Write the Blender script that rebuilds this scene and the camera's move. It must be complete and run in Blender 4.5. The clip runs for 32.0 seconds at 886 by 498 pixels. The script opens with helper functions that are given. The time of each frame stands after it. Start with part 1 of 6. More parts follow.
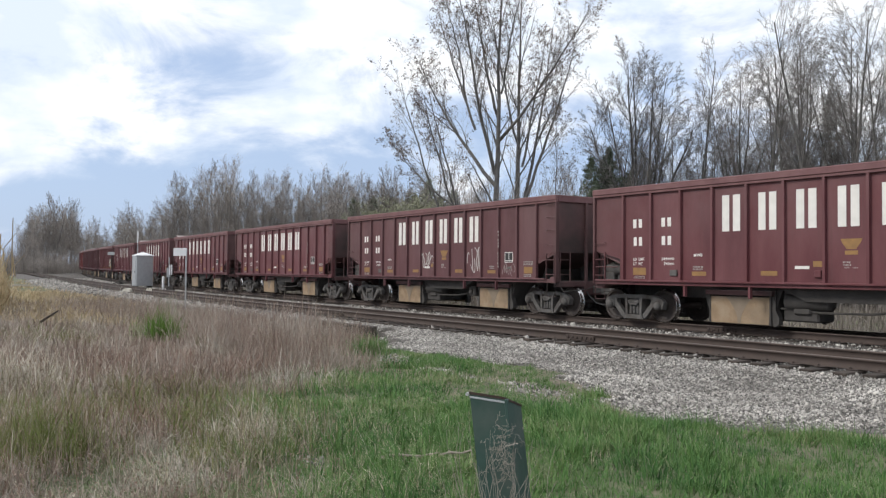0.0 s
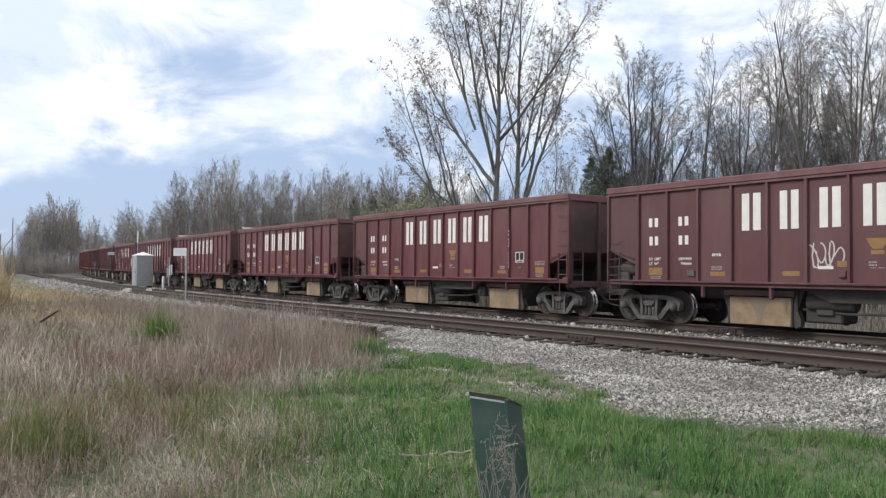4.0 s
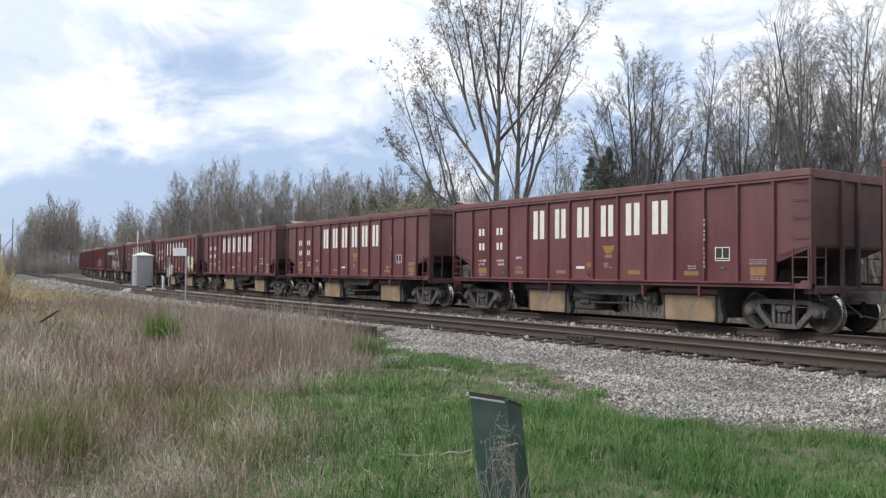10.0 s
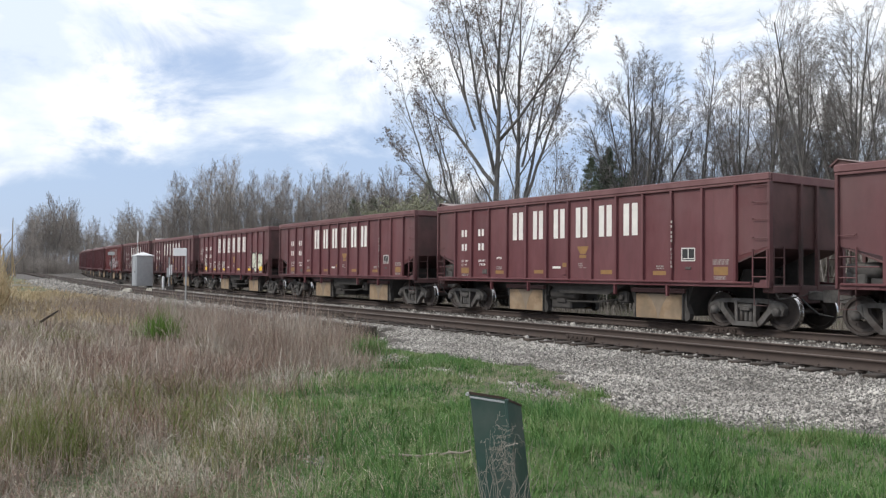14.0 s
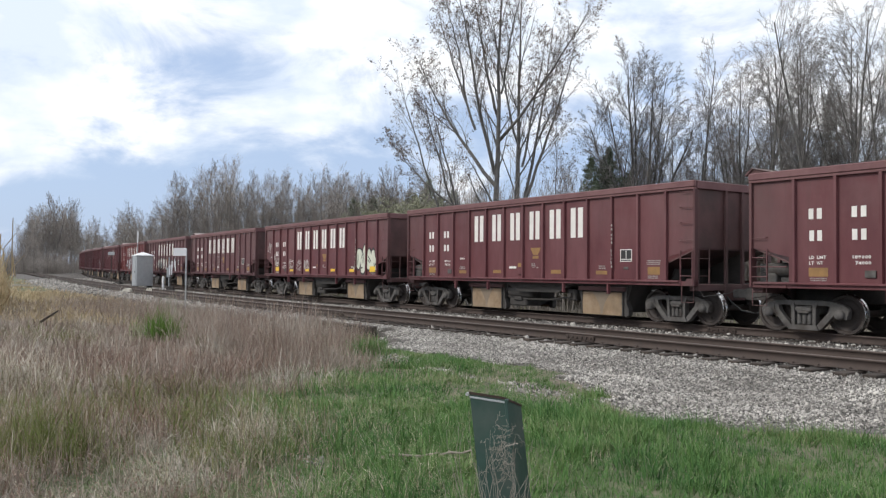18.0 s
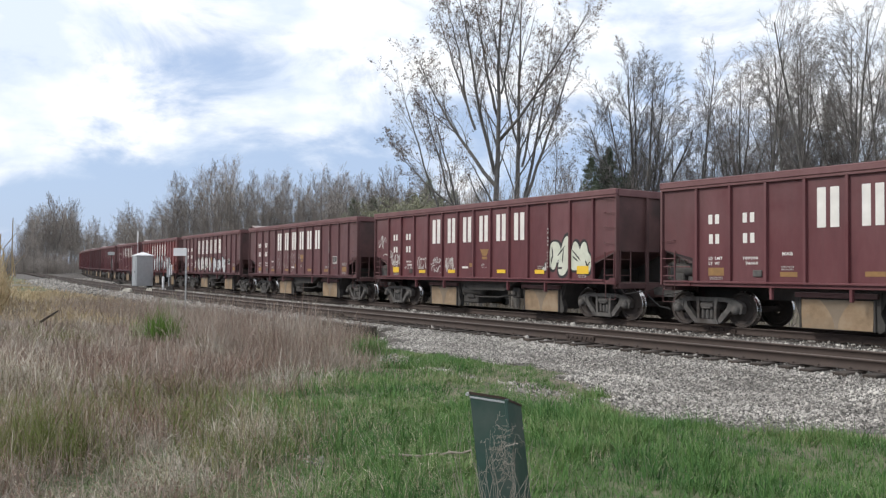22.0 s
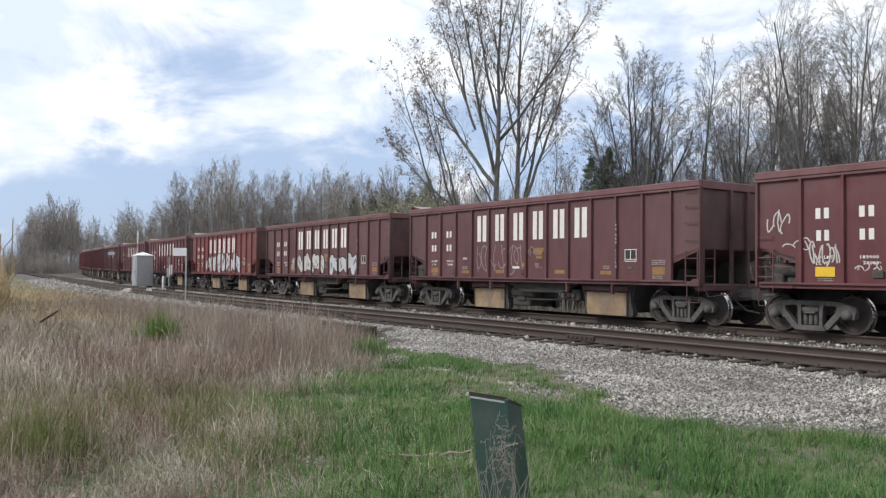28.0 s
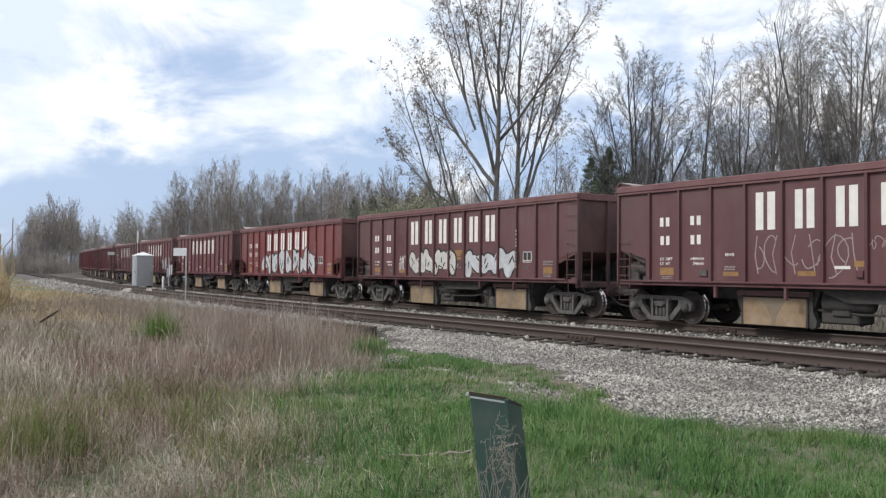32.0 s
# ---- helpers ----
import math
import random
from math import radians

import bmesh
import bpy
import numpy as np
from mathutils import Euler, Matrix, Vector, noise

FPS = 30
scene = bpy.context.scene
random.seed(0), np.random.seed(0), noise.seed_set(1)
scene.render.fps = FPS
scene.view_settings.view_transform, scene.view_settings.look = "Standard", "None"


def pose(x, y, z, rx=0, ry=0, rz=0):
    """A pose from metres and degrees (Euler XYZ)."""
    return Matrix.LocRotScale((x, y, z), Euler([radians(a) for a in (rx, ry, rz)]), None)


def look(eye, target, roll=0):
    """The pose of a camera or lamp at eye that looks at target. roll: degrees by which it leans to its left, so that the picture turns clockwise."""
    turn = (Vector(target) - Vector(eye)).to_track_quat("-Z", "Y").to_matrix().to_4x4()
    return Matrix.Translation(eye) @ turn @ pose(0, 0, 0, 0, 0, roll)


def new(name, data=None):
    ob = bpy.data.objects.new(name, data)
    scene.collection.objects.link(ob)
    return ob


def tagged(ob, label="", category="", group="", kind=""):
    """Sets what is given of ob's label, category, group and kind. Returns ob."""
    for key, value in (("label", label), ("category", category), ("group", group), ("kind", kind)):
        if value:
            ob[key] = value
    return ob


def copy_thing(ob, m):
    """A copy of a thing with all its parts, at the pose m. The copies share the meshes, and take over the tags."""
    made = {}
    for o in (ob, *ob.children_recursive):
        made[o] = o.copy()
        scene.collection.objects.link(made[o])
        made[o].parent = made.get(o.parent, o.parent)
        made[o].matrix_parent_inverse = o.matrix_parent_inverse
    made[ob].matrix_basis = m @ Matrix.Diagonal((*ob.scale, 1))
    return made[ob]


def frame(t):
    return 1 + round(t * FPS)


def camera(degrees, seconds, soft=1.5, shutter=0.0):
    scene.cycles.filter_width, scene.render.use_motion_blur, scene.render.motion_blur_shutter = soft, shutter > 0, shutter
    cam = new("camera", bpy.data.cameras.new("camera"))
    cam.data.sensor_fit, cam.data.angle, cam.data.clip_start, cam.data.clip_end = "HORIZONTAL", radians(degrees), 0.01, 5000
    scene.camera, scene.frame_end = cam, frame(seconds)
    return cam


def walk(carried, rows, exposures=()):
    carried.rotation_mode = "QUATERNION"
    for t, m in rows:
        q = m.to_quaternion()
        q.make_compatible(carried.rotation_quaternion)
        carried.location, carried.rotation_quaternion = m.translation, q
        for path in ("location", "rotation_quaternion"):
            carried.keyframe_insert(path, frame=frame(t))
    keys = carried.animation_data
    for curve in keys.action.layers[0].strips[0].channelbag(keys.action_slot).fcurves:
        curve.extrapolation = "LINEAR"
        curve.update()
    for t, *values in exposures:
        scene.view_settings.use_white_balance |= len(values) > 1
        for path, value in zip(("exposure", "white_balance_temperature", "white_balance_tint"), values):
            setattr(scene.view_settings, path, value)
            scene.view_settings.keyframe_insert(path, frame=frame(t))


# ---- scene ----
from mathutils.geometry import tessellate_polygon

# ---------------------------------------------------------------- the track's line
# world: the camera stands at x = y = 0; x runs along the tracks, y away across them, z = 0 at the rail top abeam
BEND_NEAR, BEND_FAR, BEND_AT = 0.00162, 0.00107, -49.8
GRID = np.linspace(-420, 160, 2321)
STEP = GRID[1] - GRID[0]
BEND = BEND_NEAR + (BEND_FAR - BEND_NEAR) / (1 + np.exp((GRID - BEND_AT) / 8))
ZERO = int(np.argmin(abs(GRID)))
TURN = np.cumsum(BEND) * STEP
TURN -= TURN[ZERO]
LINE_X = np.cumsum(np.cos(TURN)) * STEP
LINE_Y = np.cumsum(np.sin(TURN)) * STEP
LINE_X -= LINE_X[ZERO]
LINE_Y += 19.392 - LINE_Y[ZERO]


def grade(s):
    """The rail top's height along the line: it climbs a little far off."""
    s = np.asarray(s, float)
    far = np.minimum(0, s + 25.0)
    return np.where(s > -160, 0.324e-4 * far ** 2, 0.324e-4 * 135.0 ** 2)


def on_line(s, lat=0.0, z=0.0):
    """A point at s along the main line, lat metres to its far side, z over the rail top."""
    s = np.asarray(s, float)
    x, y, a = (np.interp(s, GRID, g) for g in (LINE_X, LINE_Y, TURN))
    return np.stack([x - np.sin(a) * lat, y + np.cos(a) * lat, z + grade(s)], -1)


def siding_lat(s):
    """The siding's middle: 5.1 m on the near side, drifting off to the left."""
    s = np.asarray(s, float)
    return -5.1 - 0.00062 * np.minimum(0, s + 78.0) ** 2


def line_place(x, y):
    """s and lat of a point on the ground."""
    s = np.interp(x, LINE_X, GRID)
    a = np.interp(s, GRID, TURN)
    d = y - np.interp(s, GRID, LINE_Y)
    return s + d * np.sin(a), d * np.cos(a)


# ---------------------------------------------------------------- camera
cam = camera(56.26, 32.0, soft=1.3)
EYE = Vector((0, 0, 1.368))
YAW, TILT = 0.94152, 0.02755
AIM = EYE + 10 * Vector((-math.sin(YAW) * math.cos(TILT), math.cos(YAW) * math.cos(TILT), math.sin(TILT)))
walk(cam, [(0.0, look(EYE, AIM, 0.472)), (32.0, look(EYE, AIM, 0.472))], exposures=[(0.0, 0.28), (32.0, 0.28)])

# ---------------------------------------------------------------- light
SUN_HEIGHT, SUN_SIDE = 38.0, 205.0      # degrees over the horizon; compass angle from +y towards +x


SKY_BANKS = [((-0.935, 0.27, 0.240), 0.13, -0.12), ((-0.899, 0.368, 0.245), 0.14, -0.13), ((-0.961, 0.145, 0.226), 0.06, -0.10), ((-0.944, 0.275, 0.170), 0.11, 0.055), ((-0.972, 0.176, 0.150), 0.09, 0.05), ((-0.852, 0.467, 0.23), 0.13, 0.06), ((-0.971, 0.217, 0.085), 0.15, -0.13), ((-0.925, 0.361, 0.09), 0.14, -0.11), ((-0.95, 0.20, 0.31), 0.12, 0.04), ((-0.60, 0.765, 0.25), 0.20, -0.115), ((-0.742, 0.599, 0.33), 0.10, -0.06)]


def build_world():
    world = bpy.data.worlds.new("cloudy_sky")
    scene.world = world
    world.use_nodes = True
    nt = world.node_tree
    nt.nodes.clear()
    n, l = nt.nodes.new, nt.links.new
    sky = n("ShaderNodeTexSky")
    sky.sky_type, sky.sun_disc = "NISHITA", False
    sky.sun_elevation, sky.sun_rotation = radians(SUN_HEIGHT), radians(SUN_SIDE)
    sky.air_density, sky.dust_density, sky.ozone_density = 1.0, 1.5, 2.0
    dim = n("ShaderNodeMix")
    dim.data_type, dim.blend_type = "RGBA", "MULTIPLY"
    dim.inputs["Factor"].default_value = 1.0
    dim.inputs["B"].default_value = (0.100, 0.100, 0.105, 1)
    l(sky.outputs["Color"], dim.inputs["A"])
    tc = n("ShaderNodeTexCoord")
    mp = n("ShaderNodeMapping")
    mp.inputs["Scale"].default_value = (1.0, 1.0, 2.1)
    mp.inputs["Location"].default_value = (3.1, 0.4, 0.15)
    l(tc.outputs["Generated"], mp.inputs["Vector"])
    big = n("ShaderNodeTexNoise")
    big.inputs["Scale"].default_value, big.inputs["Detail"].default_value = 5.0, 10.0
    big.inputs["Roughness"].default_value, big.inputs["Distortion"].default_value = 0.60, 0.4
    l(mp.outputs["Vector"], big.inputs["Vector"])
    sep = n("ShaderNodeSeparateXYZ")
    l(tc.outputs["Generated"], sep.inputs["Vector"])
    lift = n("ShaderNodeMapRange")
    lift.inputs["From Min"].default_value, lift.inputs["From Max"].default_value = 0.02, 0.26
    lift.inputs["To Min"].default_value, lift.inputs["To Max"].default_value = -0.17, 0.15
    l(sep.outputs["Z"], lift.inputs["Value"])
    add = n("ShaderNodeMath")
    l(big.outputs["Fac"], add.inputs[0])
    l(lift.outputs["Result"], add.inputs[1])
    total = add.outputs[0]
    # darker banks and brighter heaps of cloud: direction, width, depth
    for spot, width, depth in SKY_BANKS:
        gap = n("ShaderNodeVectorMath")
        gap.operation = "DISTANCE"
        gap.inputs[1].default_value = spot
        l(tc.outputs["Generated"], gap.inputs[0])
        fall = n("ShaderNodeMapRange")
        fall.interpolation_type = "SMOOTHERSTEP"
        fall.inputs["From Min"].default_value, fall.inputs["From Max"].default_value = 0.0, width
        fall.inputs["To Min"].default_value, fall.inputs["To Max"].default_value = depth, 0.0
        l(gap.outputs["Value"], fall.inputs["Value"])
        more = n("ShaderNodeMath")
        l(total, more.inputs[0])
        l(fall.outputs["Result"], more.inputs[1])
        total = more.outputs[0]
    ramp = n("ShaderNodeValToRGB")
    ramp.color_ramp.elements[0].position, ramp.color_ramp.elements[0].color = 0.375, (0, 0, 0, 1)
    ramp.color_ramp.elements[1].position, ramp.color_ramp.elements[1].color = 0.62, (1, 1, 1, 1)
    ramp.color_ramp.interpolation = "EASE"
    l(total, ramp.inputs["Fac"])
    grey = n("ShaderNodeTexNoise")
    grey.inputs["Scale"].default_value, grey.inputs["Detail"].default_value = 6.5, 7.0
    l(mp.outputs["Vector"], grey.inputs["Vector"])
    shade = n("ShaderNodeValToRGB")
    shade.color_ramp.elements[0].position, shade.color_ramp.elements[0].color = 0.40, (0.68, 0.76, 0.88, 1)
    shade.color_ramp.elements[1].position, shade.color_ramp.elements[1].color = 0.58, (1.0, 1.005, 1.02, 1)
    l(grey.outputs["Fac"], shade.inputs["Fac"])
    mix = n("ShaderNodeMix")
    mix.data_type = "RGBA"
    l(ramp.outputs["Color"], mix.inputs["Factor"])
    veil = n("ShaderNodeMix")                        # thin high cloud over the blue
    veil.data_type = "RGBA"
    veil.inputs["Factor"].default_value = 0.75
    veil.inputs["B"].default_value = (0.445, 0.565, 0.785, 1)
    l(dim.outputs["Result"], veil.inputs["A"])
    l(veil.outputs["Result"], mix.inputs["A"])
    l(shade.outputs["Color"], mix.inputs["B"])
    bg = n("ShaderNodeBackground")
    bg.inputs["Strength"].default_value = 1.0
    l(mix.outputs["Result"], bg.inputs["Color"])
    l(bg.outputs[0], n("ShaderNodeOutputWorld").inputs[0])


build_world()
lamp = bpy.data.lights.new("sun", "SUN")
lamp.energy, lamp.angle, lamp.color = 1.7, radians(14), (1.0, 0.95, 0.88)
sun = new("sun", lamp)
sa, sh = radians(SUN_SIDE), radians(SUN_HEIGHT)
sun.matrix_world = look((60 * math.sin(sa) * math.cos(sh), 60 * math.cos(sa) * math.cos(sh), 60 * math.sin(sh)), (0, 0, 0))


# ---------------------------------------------------------------- materials
def surface(name, stops, scale=1.0, detail=6.0, rough=0.8, metal=0.0, bump=0.3, fine=None, vary=0.0, island=0.0, coords="Object", stretch=(1, 1, 1), dirt=None, dirt_scale=0.6, dirt_at=(0.52, 0.68), coarse_bump=0.02, spec=0.5):
    """A procedural surface. stops: colours along a noise; dirt: a second colour in large stains; vary / island: light and dark from thing to thing or piece to piece."""
    m = bpy.data.materials.new(name)
    m.use_nodes = True
    nt = m.node_tree
    n, l = nt.nodes.new, nt.links.new
    bsdf = nt.nodes["Principled BSDF"]
    tc = n("ShaderNodeTexCoord")
    mp = n("ShaderNodeMapping")
    mp.inputs["Scale"].default_value = stretch
    if coords == "World":
        geo = n("ShaderNodeNewGeometry")
        l(geo.outputs["Position"], mp.inputs["Vector"])
    else:
        shift = n("ShaderNodeVectorMath")               # no two things carry the same stains
        shift.operation = "MULTIPLY_ADD"
        shift.inputs[1].default_value = (37.0, 23.0, 11.0)
        l(n("ShaderNodeObjectInfo").outputs["Random"], shift.inputs[0])
        l(tc.outputs[coords], shift.inputs[2])
        l(shift.outputs["Vector"], mp.inputs["Vector"])
    tex = n("ShaderNodeTexNoise")
    tex.inputs["Scale"].default_value, tex.inputs["Detail"].default_value = scale, detail
    tex.inputs["Roughness"].default_value = 0.62
    l(mp.outputs["Vector"], tex.inputs["Vector"])
    ramp = n("ShaderNodeValToRGB")
    els = ramp.color_ramp.elements
    while len(els) < len(stops):
        els.new(0.5)
    for i, (e, c) in enumerate(zip(els, stops)):
        e.position = 0.3 + 0.4 * i / max(1, len(stops) - 1)
        e.color = (*c, 1)
    l(tex.outputs["Fac"], ramp.inputs["Fac"])
    colour = ramp.outputs["Color"]
    if dirt:
        t2 = n("ShaderNodeTexNoise")
        t2.inputs["Scale"].default_value, t2.inputs["Detail"].default_value = dirt_scale, 5.0
        l(mp.outputs["Vector"], t2.inputs["Vector"])
        r2 = n("ShaderNodeMapRange")
        r2.inputs["From Min"].default_value, r2.inputs["From Max"].default_value = dirt_at
        l(t2.outputs["Fac"], r2.inputs["Value"])
        mx = n("ShaderNodeMix")
        mx.data_type = "RGBA"
        mx.inputs["B"].default_value = (*dirt, 1)
        l(r2.outputs["Result"], mx.inputs["Factor"])
        l(colour, mx.inputs["A"])
        colour = mx.outputs["Result"]
    for amount, node, socket in ((vary, "ShaderNodeObjectInfo", "Random"), (island, "ShaderNodeNewGeometry", "Random Per Island")):
        if amount:
            rnd = n(node)
            r3 = n("ShaderNodeMapRange")
            r3.inputs["To Min"].default_value, r3.inputs["To Max"].default_value = 1 - amount, 1 + amount
            l(rnd.outputs[socket], r3.inputs["Value"])
            hs = n("ShaderNodeHueSaturation")
            l(r3.outputs["Result"], hs.inputs["Value"])
            l(colour, hs.inputs["Color"])
            colour = hs.outputs["Color"]
    l(colour, bsdf.inputs["Base Color"])
    bsdf.inputs["Metallic"].default_value = metal
    bsdf.inputs["Specular IOR Level"].default_value = spec
    rr = n("ShaderNodeMapRange")
    rr.inputs["To Min"].default_value, rr.inputs["To Max"].default_value = max(0.05, rough - 0.12), min(1.0, rough + 0.12)
    l(tex.outputs["Fac"], rr.inputs["Value"])
    l(rr.outputs["Result"], bsdf.inputs["Roughness"])
    if bump:
        fn = n("ShaderNodeTexNoise")
        fn.inputs["Scale"].default_value, fn.inputs["Detail"].default_value = fine or scale * 6, 4.0
        l(mp.outputs["Vector"], fn.inputs["Vector"])
        bp = n("ShaderNodeBump")
        bp.inputs["Strength"].default_value, bp.inputs["Distance"].default_value = bump, coarse_bump
        l(fn.outputs["Fac"], bp.inputs["Height"])
        l(bp.outputs["Normal"], bsdf.inputs["Normal"])
    return m


def blades_material(name, colours, rough=0.7):
    """Grass and weeds: each blade takes its own colour."""
    m = bpy.data.materials.new(name)
    m.use_nodes = True
    nt = m.node_tree
    n, l = nt.nodes.new, nt.links.new
    bsdf = nt.nodes["Principled BSDF"]
    geo = n("ShaderNodeNewGeometry")
    patch = n("ShaderNodeTexNoise")
    patch.inputs["Scale"].default_value, patch.inputs["Detail"].default_value = 0.8, 5.0
    l(geo.outputs["Position"], patch.inputs["Vector"])
    mixv = n("ShaderNodeMath")
    mixv.operation = "MULTIPLY_ADD"
    mixv.inputs[1].default_value = 0.70
    l(geo.outputs["Random Per Island"], mixv.inputs[0])
    half = n("ShaderNodeMath")
    half.operation = "MULTIPLY_ADD"
    half.inputs[1].default_value, half.inputs[2].default_value = 2.0, -0.86
    l(patch.outputs["Fac"], half.inputs[0])
    l(half.outputs[0], mixv.inputs[2])
    ramp = n("ShaderNodeValToRGB")
    els = ramp.color_ramp.elements
    while len(els) < len(colours):
        els.new(0.5)
    for i, (e, c) in enumerate(zip(els, colours)):
        e.position = i / (len(colours) - 1)
        e.color = (*c, 1)
    l(mixv.outputs[0], ramp.inputs["Fac"])
    l(ramp.outputs["Color"], bsdf.inputs["Base Color"])
    bsdf.inputs["Roughness"].default_value = rough
    bsdf.inputs["Specular IOR Level"].default_value = 0.25
    return m


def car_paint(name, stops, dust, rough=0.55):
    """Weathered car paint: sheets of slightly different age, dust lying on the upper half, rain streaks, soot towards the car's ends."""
    m = bpy.data.materials.new(name)
    m.use_nodes = True
    nt = m.node_tree
    n, l = nt.nodes.new, nt.links.new
    bsdf = nt.nodes["Principled BSDF"]
    tc, info = n("ShaderNodeTexCoord"), n("ShaderNodeObjectInfo")
    sep = n("ShaderNodeSeparateXYZ")
    l(tc.outputs["Object"], sep.inputs[0])
    shift = n("ShaderNodeVectorMath")
    shift.operation = "MULTIPLY_ADD"
    shift.inputs[1].default_value = (37.0, 23.0, 11.0)
    l(info.outputs["Random"], shift.inputs[0])
    l(tc.outputs["Object"], shift.inputs[2])

    def noise_at(stretch, scale, detail=6.0):
        mp, tex = n("ShaderNodeMapping"), n("ShaderNodeTexNoise")
        mp.inputs["Scale"].default_value = stretch
        l(shift.outputs["Vector"], mp.inputs["Vector"])
        l(mp.outputs["Vector"], tex.inputs["Vector"])
        tex.inputs["Scale"].default_value, tex.inputs["Detail"].default_value, tex.inputs["Roughness"].default_value = scale, detail, 0.62
        return tex.outputs["Fac"]

    def ranged(value, a, b, lo=0.0, hi=1.0):
        r = n("ShaderNodeMapRange")
        r.inputs["From Min"].default_value, r.inputs["From Max"].default_value = a, b
        r.inputs["To Min"].default_value, r.inputs["To Max"].default_value = lo, hi
        l(value, r.inputs["Value"])
        return r.outputs["Result"]

    def maths(kind, a, b):
        node = n("ShaderNodeMath")
        node.operation = kind
        l(a, node.inputs[0])
        if isinstance(b, (int, float)):
            node.inputs[1].default_value = b
        else:
            l(b, node.inputs[1])
        return node.outputs[0]

    def blend(factor, under, over):
        mx = n("ShaderNodeMix")
        mx.data_type = "RGBA"
        l(factor, mx.inputs["Factor"])
        l(under, mx.inputs["A"])
        mx.inputs["B"].default_value = (*over, 1)
        return mx.outputs["Result"]

    ramp = n("ShaderNodeValToRGB")
    els = ramp.color_ramp.elements
    els.new(0.5)
    for e, at, c in zip(els, (0.32, 0.5, 0.68), stops):
        e.position, e.color = at, (*c, 1)
    l(noise_at((1, 1, 0.3), 1.3, 8.0), ramp.inputs["Fac"])
    colour = ramp.outputs["Color"]
    sheet = n("ShaderNodeTexWhiteNoise")
    sheet.noise_dimensions = "1D"
    step = maths("FLOOR", maths("ADD", sep.outputs["X"], 6.925), 0.0)
    l(maths("ADD", step, maths("MULTIPLY", info.outputs["Random"], 91.0)), sheet.inputs["W"])
    tone = n("ShaderNodeHueSaturation")
    l(ranged(sheet.outputs["Value"], 0, 1, 0.88, 1.12), tone.inputs["Value"])
    l(ranged(sheet.outputs["Value"], 0, 1, 1.07, 0.93), tone.inputs["Saturation"])
    l(colour, tone.inputs["Color"])
    colour = tone.outputs["Color"]
    high = ranged(sep.outputs["Z"], 1.7, 3.5)
    cloud = ranged(noise_at((0.6, 1, 0.8), 0.9), 0.36, 0.66)
    colour = blend(maths("MULTIPLY", maths("MULTIPLY", high, cloud), 0.50), colour, dust)
    streak = ranged(noise_at((5.5, 1, 0.16), 1.7, 5.0), 0.56, 0.74, 0.0, 0.34)
    colour = blend(streak, colour, (0.085, 0.042, 0.040))
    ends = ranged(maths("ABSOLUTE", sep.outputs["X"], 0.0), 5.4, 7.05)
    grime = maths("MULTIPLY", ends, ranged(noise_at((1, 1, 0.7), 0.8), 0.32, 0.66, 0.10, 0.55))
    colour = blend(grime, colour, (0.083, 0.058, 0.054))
    l(colour, bsdf.inputs["Base Color"])
    l(ranged(noise_at((1, 1, 0.4), 3.0), 0.2, 0.8, rough - 0.12, rough + 0.16), bsdf.inputs["Roughness"])
    bsdf.inputs["Specular IOR Level"].default_value = 0.4
    bp = n("ShaderNodeBump")
    bp.inputs["Strength"].default_value, bp.inputs["Distance"].default_value = 0.25, 0.02
    l(noise_at((1, 1, 0.5), 2.2, 3.0), bp.inputs["Height"])
    l(bp.outputs["Normal"], bsdf.inputs["Normal"])
    return m


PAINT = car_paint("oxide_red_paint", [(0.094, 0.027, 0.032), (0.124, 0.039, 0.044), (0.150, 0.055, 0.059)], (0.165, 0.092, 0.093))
# redder coat, its saturation held down to stand in for distance haze
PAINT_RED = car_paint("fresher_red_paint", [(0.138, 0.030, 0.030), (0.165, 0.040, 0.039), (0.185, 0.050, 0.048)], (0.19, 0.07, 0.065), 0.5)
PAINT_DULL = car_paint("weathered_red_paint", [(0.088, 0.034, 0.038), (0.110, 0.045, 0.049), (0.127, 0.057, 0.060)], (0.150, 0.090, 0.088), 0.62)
PAINT_RIM = surface("dusty_rim_paint", [(0.122, 0.051, 0.054), (0.155, 0.072, 0.074), (0.18, 0.093, 0.093)], 2.0, 7, 0.7, bump=0.15, fine=20)
SOOT = surface("sooty_end_paint", [(0.076, 0.040, 0.040), (0.118, 0.061, 0.060), (0.145, 0.078, 0.075)], 1.1, 6, 0.75, bump=0.15, dirt=(0.052, 0.039, 0.037), dirt_scale=0.5)
STEEL = surface("dusty_cast_steel", [(0.062, 0.058, 0.055), (0.10, 0.094, 0.089), (0.14, 0.131, 0.123)], 5, 6, 0.8, bump=0.25, fine=40, coarse_bump=0.006, dirt=(0.05, 0.040, 0.035), dirt_scale=2)
# grime, raised in tone to paint in veiling glare over dark parts
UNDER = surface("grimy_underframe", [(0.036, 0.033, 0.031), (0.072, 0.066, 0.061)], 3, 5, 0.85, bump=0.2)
WHEEL = surface("wheel_steel", [(0.032, 0.025, 0.022), (0.058, 0.045, 0.039)], 6, 5, 0.7, metal=0.0, bump=0.15)
TREAD = surface("polished_tread", [(0.45, 0.44, 0.43), (0.6, 0.59, 0.58)], 8, 3, 0.25, metal=1.0, bump=0.02)
CHUTE = surface("sandy_worn_chute", [(0.20, 0.138, 0.083), (0.285, 0.202, 0.127), (0.335, 0.258, 0.178)], 2.4, 6, 0.85, bump=0.2, dirt=(0.19, 0.145, 0.10), dirt_scale=1.3, dirt_at=(0.50, 0.72))
